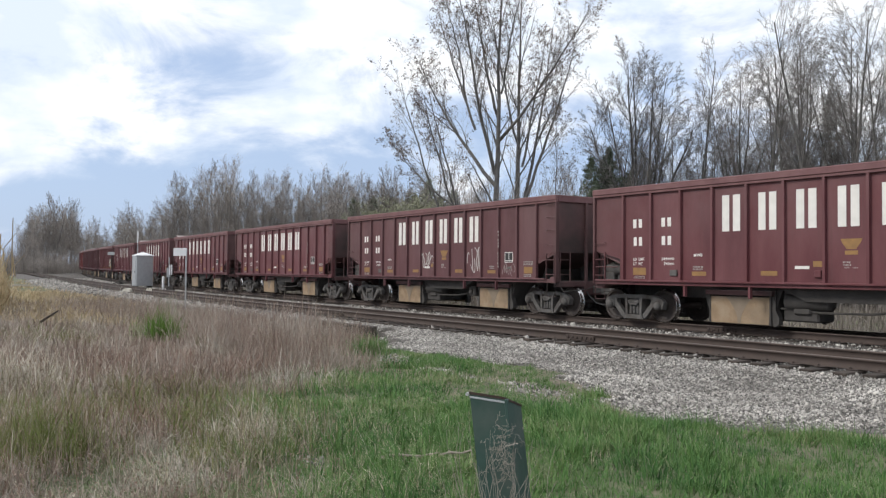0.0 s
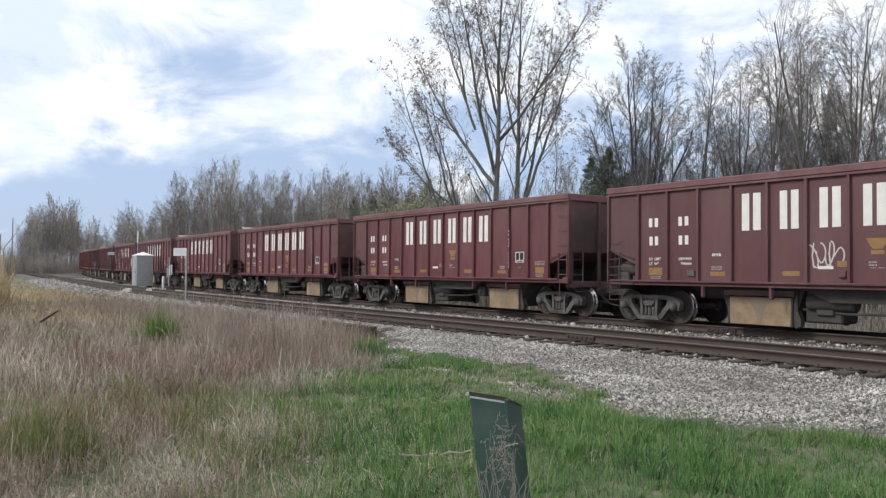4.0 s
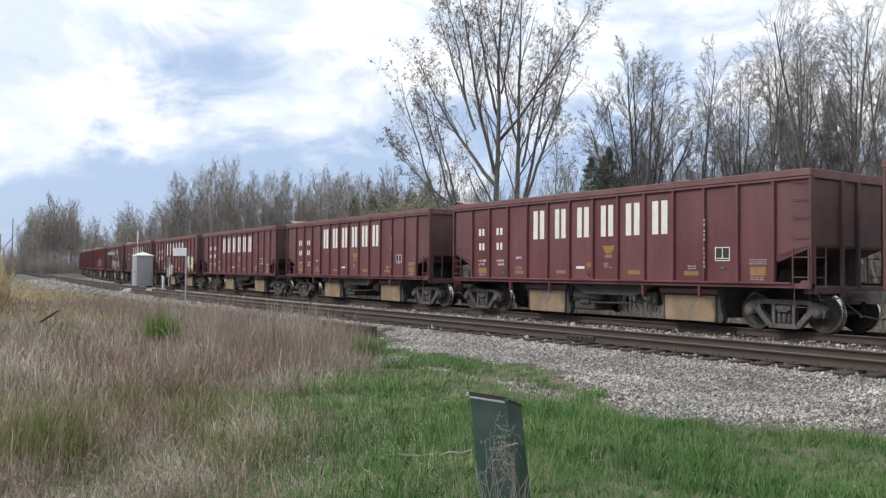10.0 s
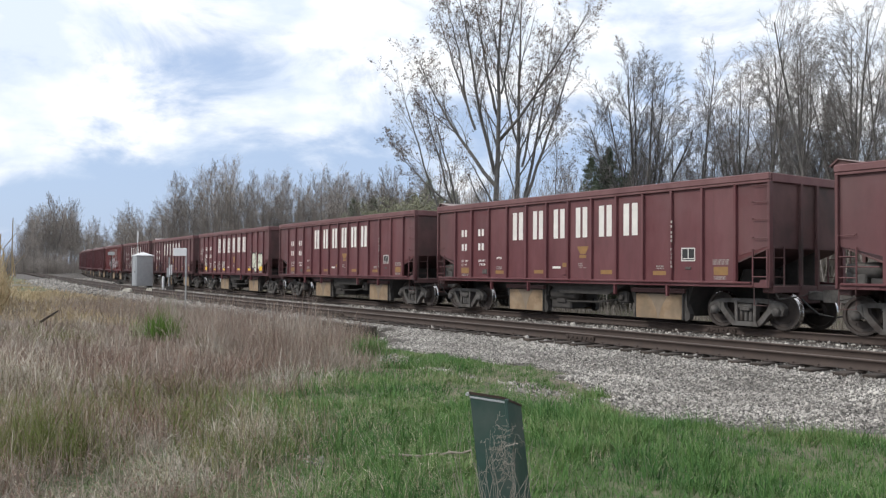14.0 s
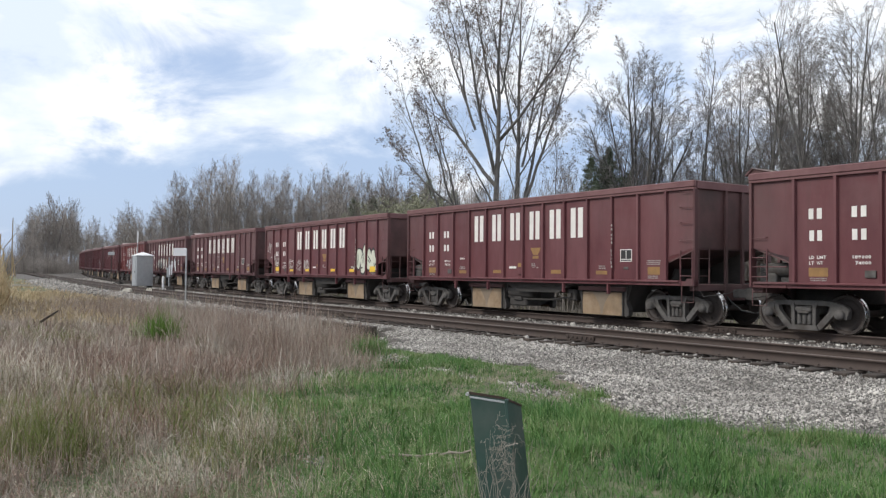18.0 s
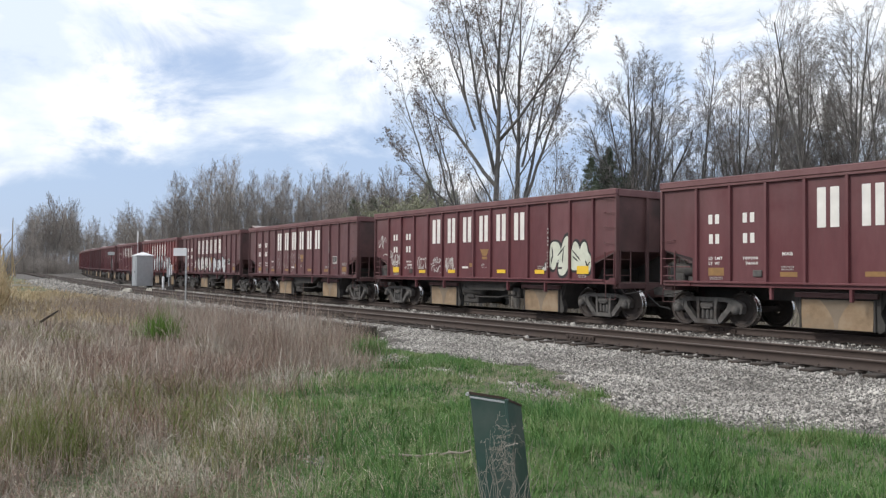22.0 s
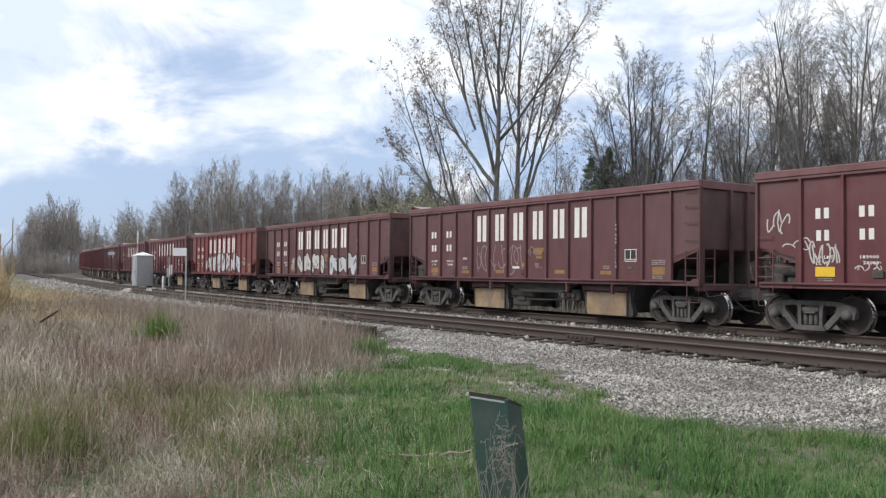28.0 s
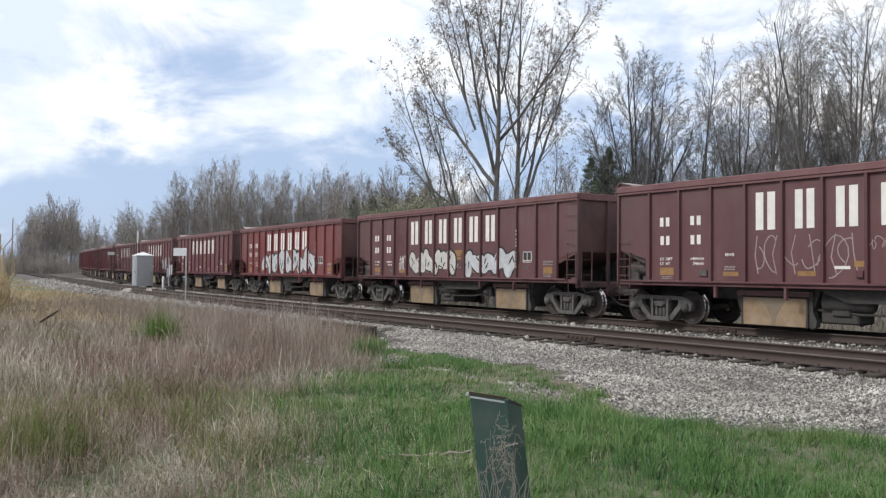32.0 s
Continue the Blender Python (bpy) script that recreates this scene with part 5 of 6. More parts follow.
# ---------------------------------------------------------------- trees
class Branches:
    """Grows a bare tree as tapered tubes, collected in arrays."""

    def __init__(self, seed, sides=(8, 6, 4, 3), finest=0.006):
        self.finest = finest
        self.sides = sides
        self.rng = np.random.default_rng(seed)
        self.v, self.f, self.n = [], [], 0
        self.tv, self.tf, self.tn = [], [], 0
        self.tips = []
        self.thick = []                      # which crown faces are limbs, with bark
        self.apart = False                   # limbs that leave a trunk go with the crown

    def tube(self, pts, radii, sides, thin, limb=False):
        pts = np.asarray(pts)
        d = np.gradient(pts, axis=0)
        d /= np.linalg.norm(d, axis=1)[:, None] + 1e-9
        u = np.cross(d, [0.31, 0.17, 0.93])
        u /= np.linalg.norm(u, axis=1)[:, None] + 1e-9
        w = np.cross(d, u)
        a = np.arange(sides) * 2 * np.pi / sides
        ring = pts[:, None] + np.asarray(radii)[:, None, None] * (np.cos(a)[None, :, None] * u[:, None] + np.sin(a)[None, :, None] * w[:, None])
        k = len(pts)
        i = np.arange(k - 1)[:, None] * sides
        j = np.arange(sides)[None]
        m = (j + 1) % sides
        f = np.stack([i + j, i + m, i + sides + m, i + sides + j], -1)
        f = (f[:, :1] if sides == 2 else f).reshape(-1, 4)
        if thin:
            self.tv.append(ring.reshape(-1, 3))
            self.tf.append(f + self.tn)
            self.thick.append(np.full(len(f), int(limb)))
            self.tn += k * sides
        else:
            self.v.append(ring.reshape(-1, 3))
            self.f.append(f + self.n)
            self.n += k * sides

    def grow(self, p, d, length, r, level, plan):
        """plan: per level (segments, wander, lift, children, from, angle, length share)."""
        seg, wander, lift = plan[level][:3]
        rng = self.rng
        pts, dirs = [np.array(p, float)], []
        d = np.array(d, float) / np.linalg.norm(d)
        for i in range(seg):
            d = d + rng.normal(0, wander, 3) + np.array([0, 0, lift])
            d /= np.linalg.norm(d)
            dirs.append(d)
            pts.append(pts[-1] + d * length / seg)
        last = level == len(plan) - 1
        radii = r * (1 - np.linspace(0, 1, seg + 1) ** 1.2 * (0.78 if not last else 0.6))
        self.tube(pts, radii, self.sides[min(level, 3)], level >= 1 or self.apart, level <= 1)
        if last:
            self.tips.append(pts[-1])
        else:
            self.fork(pts, dirs, radii, length, level, plan)

    def fork(self, pts, dirs, radii, length, level, plan):
        """Side branches along a finished limb."""
        _, _, _, kids, start, angle, share = plan[level]
        rng, seg = self.rng, len(dirs)
        for c in range(kids):
            t = start + (1 - start) * (c + rng.random()) / kids
            i = min(int(t * seg), seg - 1)
            q = pts[i] + (pts[i + 1] - pts[i]) * (t * seg - i)
            side = np.cross(dirs[i], rng.normal(size=3))
            side /= np.linalg.norm(side) + 1e-9
            a = angle * rng.uniform(0.7, 1.3)
            nd = dirs[i] * math.cos(a) + side * math.sin(a)
            rr = max(self.finest, float(np.interp(t * seg, np.arange(seg + 1), radii)) * rng.uniform(0.30, 0.48))
            self.grow(q, nd, length * share * rng.uniform(0.7, 1.25) * (1.15 - 0.55 * t), rr, level + 1, plan)

    def limb(self, start, end, r, plan, bow=0.8, seg=9):
        """A main limb from point to point, swinging out first and rising later."""
        start, end = np.array(start, float), np.array(end, float)
        t = np.linspace(0, 1, seg + 1)[:, None]
        pts = start + (end - start) * np.concatenate([t ** bow, t ** bow, t], 1)
        pts[1:] += np.cumsum(self.rng.normal(0, 0.045, (seg, 3)), 0) * [1, 1, 0.3]
        dirs = np.diff(pts, axis=0)
        length = float(np.linalg.norm(dirs, axis=1).sum())
        dirs /= np.linalg.norm(dirs, axis=1)[:, None]
        radii = r * (1 - np.linspace(0, 1, seg + 1) ** 1.1 * 0.86)
        self.tube(pts, radii, self.sides[0], self.apart, True)
        self.fork(list(pts), list(dirs), radii, length, 0, plan)

    def meshes(self, bark, twig):
        stem = raw_mesh("trunk", np.concatenate(self.v), np.concatenate(self.f), bark)
        crown = raw_mesh("crown", np.concatenate(self.tv), np.concatenate(self.tf), twig)
        crown.materials.append(bark)
        crown.polygons.foreach_set("material_index", np.concatenate(self.thick).astype(np.int32))
        return [stem, crown]


def clumps(name, centres, radius, per, size, material, seed, tall=1.0, slim=0.5):
    """Small leaf cards round each centre."""
    rng = np.random.default_rng(seed)
    c = np.repeat(np.asarray(centres), per, 0)
    k = len(c)
    o = rng.normal(size=(k, 3)) * radius
    q = c + o
    a, b = rng.normal(size=(k, 3)), rng.normal(size=(k, 3))
    a /= np.linalg.norm(a, axis=1)[:, None]
    b -= a * (a * b).sum(1)[:, None]
    b /= np.linalg.norm(b, axis=1)[:, None]
    h = size * rng.uniform(0.6, 1.3, k)[:, None]
    v = np.stack([q - a * h * tall, q + b * h * slim, q + a * h * tall, q - b * h * slim], 1).reshape(-1, 3)
    return raw_mesh(name, v, np.arange(4 * k).reshape(-1, 4), material)


def tree_thing(name, label, meshes, at, group=""):
    tr = thing(name, label, "tree", group, at=at)
    for me in meshes:
        part(me.name.split(".")[0], me, None, tr)
    return tr


def bearing(az, dist, sink=0.15):
    """Ground point az degrees to the left of +y, dist metres from the camera."""
    a = radians(az)
    x, y = -math.sin(a) * dist, math.cos(a) * dist
    return Vector((x, y, float(ground_z(np.array(x), np.array(y))) - sink))


def clear_of_track(az, dist):
    """Push a plant outwards until it stands behind the line, or well off it."""
    while dist < 400:
        lat = float(line_place(*(np.array(c) for c in bearing(az, dist)[:2]))[1])
        if lat > 6.5 or (lat < -6.5 and dist > 150):
            break
        dist += 4
    return dist


def wood_kind(seed, height, stems=1, radius=0.17, lean=0.06, angle=0.5, limbs=14, share=0.48, crown=0.25, sides=(7, 5, 3, 3), finest=0.008, twigs=2, boughs=6):
    """An upright crown: one or more leaders with straight rising limbs and fine straight twigs."""
    t = Branches(seed, sides, finest)
    plan = [(8, 0.018, 0.012, limbs, crown, angle, share), (5, 0.045, 0.045, boughs, 0.18, 0.58, 0.42), (3, 0.045, 0.03, 6, 0.12, 0.55, 0.48), (2, 0.05, 0.01, twigs, 0.1, 0.55, 0.52), (1, 0.1, 0.0, 0, 0, 0, 0)]
    for k in range(stems):
        a = 6.283 * k / stems + t.rng.random()
        tilt = lean * t.rng.uniform(0.5, 1.2)
        off = np.array([math.cos(a), math.sin(a), 0]) * (0.3 if stems > 1 else 0)
        t.grow(off, (math.cos(a) * tilt, math.sin(a) * tilt, 1), height * t.rng.uniform(0.88, 1.0) / math.hypot(1, tilt), radius, 0, plan)
    return t


def fan_tree(seed, height, stems, fork, spread, radius, finest=0.0042):
    """A short trunk that opens into a fan of straight stems with an oval outline."""
    t = Branches(seed, (7, 5, 3, 3), finest)
    plan = [(6, 0.0, 0.0, 17, 0.14, 0.60, 0.30), (5, 0.055, 0.045, 8, 0.15, 0.60, 0.42), (3, 0.05, 0.03, 6, 0.12, 0.58, 0.46), (2, 0.06, 0.01, 4, 0.1, 0.55, 0.5), (1, 0.1, 0.0, 0, 0, 0, 0)]
    t.tube([(0, 0, 0), (0.02, 0, fork * 0.5), (0, 0.02, fork)], [radius * 1.9, radius * 1.6, radius * 1.5], 8, False)
    t.apart = True
    for k in range(stems):
        a = 2.4 * k + t.rng.uniform(-0.3, 0.3)
        out = spread * math.sqrt((k + 0.25) / stems)
        top = height * (1 - 0.50 * (out / spread) ** 2.0) * t.rng.uniform(0.95, 1.02)
        t.limb((0.05 * math.cos(a), 0.05 * math.sin(a), fork * t.rng.uniform(0.75, 1.1)), (out * math.cos(a), out * math.sin(a), top), radius * t.rng.uniform(0.7, 1.0), plan, 0.85)
    return t


def conifer(seed, height, material, wide=0.40):
    rng = np.random.default_rng(seed)
    t = Branches(seed)
    t.tube([(0, 0, 0), (0, 0, height * 0.5), (0, 0, height)], [0.14, 0.08, 0.02], 7, False)
    centres = []
    for z in np.linspace(0.10, 0.99, 24):
        reach = ((1 - z) ** 0.9 * height * wide + 0.02) * rng.uniform(0.6, 1.15)
        for k in range(9):
            a = rng.uniform(0, 6.283)
            r = reach * rng.uniform(0.7, 1.15)
            tip = np.array([math.cos(a) * r, math.sin(a) * r, z * height + 0.25 * r])
            t.tube([(0, 0, z * height), tip * [0.5, 0.5, 1] + [0, 0, 0.05], tip], [0.025, 0.015, 0.006], 3, True)
            for f in (0.4, 0.62, 0.82, 1.0):
                centres.append(np.array([0, 0, z * height]) * (1 - f) + tip * f)
    m = t.meshes(BARK, TWIG)
    return [m[0], m[1], clumps("needles", centres, 0.10, 7, 0.12, material, seed + 1, 1.2, 0.16)]


def build_trees():
    # the big tree behind the train: two trunks, three leaning stems and long limbs that swing out and rise
    t = Branches(79, (8, 6, 3, 3), 0.0042)
    right = np.array([math.cos(YAW), math.sin(YAW), 0])
    depth = np.array([-math.sin(YAW), math.cos(YAW), 0])
    plan = [(9, 0.0, 0.0, 16, 0.26, 0.50, 0.26), (5, 0.06, 0.05, 7, 0.20, 0.52, 0.42), (3, 0.09, 0.02, 5, 0.2, 0.6, 0.5), (2, 0.11, -0.02, 2, 0.2, 0.6, 0.6), (1, 0.1, -0.05, 0, 0, 0, 0)]
    for x0, z0, x1, z1, r in ((-0.65, 0, -0.25, 18.2, 0.205), (0.60, 0, 1.1, 17.8, 0.185), (-1.2, 0, -4.2, 12.4, 0.11), (-1.9, 0, -5.7, 12.6, 0.10), (2.6, 0, 2.4, 10.0, 0.06),
                              (-0.62, 7.6, -2.7, 16.8, 0.115), (-0.62, 7.0, -5.2, 15.2, 0.115), (-0.45, 10.6, -2.0, 17.2, 0.085), (-0.42, 9.4, 3.9, 15.8, 0.09), (-0.3, 12.0, 0.5, 17.6, 0.06),
                              (0.72, 5.2, 2.9, 16.4, 0.105), (0.72, 5.6, 3.8, 14.4, 0.10), (-1.7, 10.0, -3.9, 17.0, 0.075), (-2.2, 11.6, -3.2, 17.2, 0.06), (0.70, 9.0, -1.0, 16.6, 0.07), (-2.9, 6.0, -4.8, 12.2, 0.065), (-2.9, 5.9, -6.5, 9.8, 0.055), (0.85, 8.0, 2.0, 14.6, 0.07)):
        t.apart = z0 > 0
        d0 = t.rng.normal(0, 0.12) if z0 == 0 else 0.0
        d1 = d0 + t.rng.normal(0, 0.9 if z0 == 0 else 2.0)
        t.limb(right * x0 + depth * d0 + np.array([0, 0, z0]), right * x1 + depth * d1 + np.array([0, 0, z1]), r, plan, 0.86 if z0 else 1.0, 11)
    tips = np.array(t.tips)
    seeds = tips[(t.rng.random(len(tips)) < 0.17) & (tips[:, 2] > 7)]
    q = bearing(49.6, 45)
    tr = tree_thing("bare_tree", "tall twin-trunked bare tree with brown seed clusters at its tips", t.meshes(BARK, TWIG), pose(*q))
    part("foliage", clumps("foliage", seeds, 0.06, 5, 0.045, BUD, 9, 1.3), None, tr, "dry brown seed clusters")
    fine = dict(finest=0.0060, twigs=4)
    kinds = [wood_kind(101, 14.6, 2, 0.11, 0.10, 0.56, 15, 0.33, 0.30, **fine), wood_kind(102, 15.2, 1, 0.13, 0.03, 0.56, 18, 0.32, 0.32, **fine), wood_kind(103, 14.6, 2, 0.10, 0.08, 0.50, 15, 0.30, 0.3, **fine), wood_kind(104, 15.0, 1, 0.09, 0.05, 0.46, 14, 0.22, 0.42, **fine), wood_kind(105, 14.4, 3, 0.10, 0.13, 0.55, 13, 0.29, 0.28, **fine)]
    near = [k.meshes(BARK, TWIG) for k in kinds]
    near.append(fan_tree(106, 14.8, 11, 3.4, 3.7, 0.14, 0.0068).meshes(BARK, TWIG))
    near.append(fan_tree(107, 14.6, 8, 4.6, 2.6, 0.10, 0.0062).meshes(BARK, TWIG))
    rng = random.Random(3)
    label = "leafless grey wood-edge tree with fine upright twigs"

    def put(kind, az, dist, scale, name="bare_tree", text=label, group="trees behind the train"):
        q = bearing(az, clear_of_track(az, dist))
        tr = tree_thing(name, text, kind, Matrix.Identity(4), group)
        tr.matrix_basis = Matrix.Translation(q) @ pose(0, 0, 0, rng.uniform(-2, 2), rng.uniform(-2, 2), rng.uniform(0, 360)) @ Matrix.Diagonal((scale * rng.uniform(0.85, 1.1), scale * rng.uniform(0.85, 1.1), scale, 1))
        return tr

    put(near[5], 40.5, 47, 1.0)
    put(near[3], 37.2, 47, 1.0)
    put(near[3], 36.5, 52, 0.95)
    # the wood on the near right: slender stems in the gap, fuller crowns beyond it
    for az, dist, k, size in ((34.5, 48, 6, 0.90), (35.7, 56, 2, 0.86), (33.4, 52, 3, 0.88), (33.8, 58, 0, 0.95), (32.7, 47, 1, 0.92), (31.9, 50, 3, 1.0), (31.2, 47, 2, 1.02), (30.4, 52, 6, 1.06), (29.0, 46, 0, 1.04), (27.6, 49, 5, 1.05), (25.6, 47, 4, 1.0), (23.6, 49, 6, 1.0), (21.5, 47, 0, 1.0), (19.5, 52, 4, 1.0), (17.0, 48, 2, 1.0), (35.3, 66, 3, 0.9), (38.4, 62, 1, 0.85)):
        put(near[k], az, dist, size)
    slim = (5, 3, 2, 2)
    far_kinds = [wood_kind(201, 14.0, 1, 0.17, 0.05, 0.48, 16, 0.42, 0.22, slim, 0.0185, 2, 8), wood_kind(202, 14.5, 2, 0.13, 0.10, 0.42, 13, 0.36, 0.25, slim, 0.0185, 2, 8), wood_kind(203, 14.0, 3, 0.12, 0.16, 0.42, 11, 0.34, 0.2, slim, 0.0185, 2, 8), wood_kind(204, 13.5, 1, 0.17, 0.06, 0.55, 18, 0.42, 0.18, slim, 0.0185, 2, 8), wood_kind(205, 15.0, 1, 0.15, 0.03, 0.42, 17, 0.36, 0.25, slim, 0.0185, 2, 8)]
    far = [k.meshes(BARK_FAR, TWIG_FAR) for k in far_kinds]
    for i in range(26):                      # undergrowth saplings at the wood's edge
        put(far[rng.choice((0, 1, 3))], rng.uniform(20, 52), rng.uniform(42, 64), rng.uniform(0.22, 0.42), "sapling", "thin leafless sapling in the undergrowth", "saplings behind the train")
    for i in range(44):                      # young growth that closes the gaps between the stems
        put(far[i % 5], 21 + 32 * (i + rng.random()) / 44, rng.uniform(56, 84), rng.uniform(0.42, 0.66), text="young leafless tree deeper in the wood")
    brown = "brown-grey leafless tree of the far wood"
    # the wood behind the middle of the train
    for i in range(84):
        az = 56.5 + 18.0 * (i + rng.random()) / 84
        dist = rng.uniform(104, 150)
        crest = np.interp(az, [56, 60, 61.5, 63.5, 66, 69, 71, 72.5, 74.2], [11.0, 11.4, 11.8, 12.4, 12.7, 13.2, 12.4, 10.4, 7.4])
        put(far[i % 5], az, dist, crest / 14.5 * dist / 115 * rng.uniform(0.86, 1.05), text=brown, group="trees of the far wood")
    # lower trees seen between the stems of the big one
    for i in range(24):
        put(far[i % 5], 43 + 14 * (i + rng.random()) / 24, rng.uniform(84, 116), rng.uniform(0.5, 0.72), text=brown, group="trees of the far wood")
    for i in range(64):                      # young trees that fill the wood below its crowns
        put(far[i % 5], 57 + 17.6 * (i + rng.random()) / 64, rng.uniform(112, 156), rng.uniform(0.48, 0.66), text=brown, group="trees of the far wood")
    for i in range(34):
        put(far[i % 5], 54.5 + 8 * (i + rng.random()) / 34, rng.uniform(100, 130), rng.uniform(0.74, 0.92), text=brown, group="trees of the far wood")
    # low growth along its foot
    for i in range(30):
        put(far[i % 5], rng.uniform(52, 74), rng.uniform(88, 112), rng.uniform(0.28, 0.45), "sapling", "low brown brush at the wood's foot", "brush of the far wood")
    # the wood at the far end of the line
    for i in range(90):
        az = 74.2 + 6.8 * (i + rng.random()) / 90
        dist = rng.uniform(172, 235)
        crest = np.interp(az, [74.2, 75.5, 77, 79, 80.2, 81.0], [12.5, 13.5, 14.0, 15.0, 12.5, 8.0])
        put(far[i % 5], az, dist, crest / 14.0 * dist / 200 * rng.uniform(0.72, 1.05), text=brown, group="trees of the farthest wood")
    for i in range(14):
        put(far[i % 5], rng.uniform(75.5, 82.5), rng.uniform(160, 175), rng.uniform(0.2, 0.4), "sapling", "low brown brush at the wood's foot", "brush of the farthest wood")
    for i in range(16):
        put(far[i % 5], rng.uniform(81.4, 88), rng.uniform(330, 420), rng.uniform(0.45, 0.7), text=brown, group="trees on the horizon")
    # thickets along the foot of every wood, so that no daylight shows under the crowns
    thick = []
    for k in range(3):
        t = Branches(500 + k, (5, 3, 2, 2))
        for i in range(60):
            a, r = t.rng.uniform(0, 6.283), 3.2 * math.sqrt(t.rng.random())
            t.grow((r * math.cos(a), r * math.sin(a), 0), (t.rng.normal(0, 0.2), t.rng.normal(0, 0.2), 1), t.rng.uniform(1.4, 3.2), 0.016, 1, [None, (3, 0.06, 0.04, 8, 0.15, 0.5, 0.5), (2, 0.08, 0.04, 5, 0.15, 0.5, 0.5), (1, 0.1, 0.0, 0, 0, 0, 0)])
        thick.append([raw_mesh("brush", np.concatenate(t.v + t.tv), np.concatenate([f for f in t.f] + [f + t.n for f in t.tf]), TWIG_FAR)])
    for az0, az1, d0, d1, count, size in ((20, 49, 46, 60, 40, 1.9), (49, 60, 58, 76, 16, 1.5), (52, 72, 66, 100, 30, 1.2), (56, 75, 100, 120, 30, 1.3), (74, 81.4, 172, 190, 34, 1.5), (80.5, 88, 260, 300, 16, 1.3)):
        for i in range(count):
            az = az0 + (az1 - az0) * (i + rng.random()) / count
            dist = rng.uniform(d0, d1)
            dist = clear_of_track(az, dist)
            put(thick[i % 3], az, dist, size * rng.uniform(0.75, 1.15), "thicket", "tangled leafless brush at the wood's foot", "thickets")
    # conifers and one bush in first leaf
    pines = [conifer(301, 8.0, NEEDLE), conifer(302, 9.0, NEEDLE)]
    # the distant conifers carry the haze in their needle colour
    hazy = [conifer(303, 8.0, NEEDLE_FAR, 0.62), conifer(304, 9.0, NEEDLE_FAR, 0.58)]
    for az, dist, h in ((43.9, 44.5, 0.92), (42.3, 45.5, 0.98), (41.6, 47, 0.85), (44.6, 49, 0.7), (43.3, 45, 0.8), (42.9, 47.5, 0.95), (41.0, 46, 0.8), (58.8, 108, 1.25), (58.1, 112, 1.3), (57.2, 104, 1.3), (56.5, 110, 1.4), (55.9, 106, 1.42), (55.2, 112, 1.5), (54.6, 104, 1.45), (54.0, 108, 1.4), (53.3, 104, 1.3), (52.4, 100, 1.2), (51.4, 94, 1.1), (60.0, 112, 1.25), (49.4, 66, 0.72), (48.0, 68, 0.70), (46.6, 66, 0.72)):
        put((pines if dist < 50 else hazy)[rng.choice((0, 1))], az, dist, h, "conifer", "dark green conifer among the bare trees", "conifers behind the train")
    bushes = wood_kind(401, 5.5, 3, 0.05, 0.3, 0.6, 6, 0.4, 0.15, twigs=1)
    tips = np.array(bushes.tips)
    leafy = bushes.meshes(TWIG, TWIG) + [clumps("leaves", tips, 0.16, 5, 0.07, SPROUT, 402)]
    for az, dist, s in ((56.6, 78, 1.5), (55.8, 80, 1.6), (54.9, 76, 1.35), (57.4, 82, 1.55), (58.3, 84, 1.45), (55.3, 86, 1.75), (54.2, 80, 1.3), (59.2, 88, 1.35)):
        put(leafy, az, dist, s, "bush", "pale green bush in first leaf", "bushes in first leaf")


# ---------------------------------------------------------------- grass and weeds
HOLLOW = (-6.12, 1.33, 0.30)


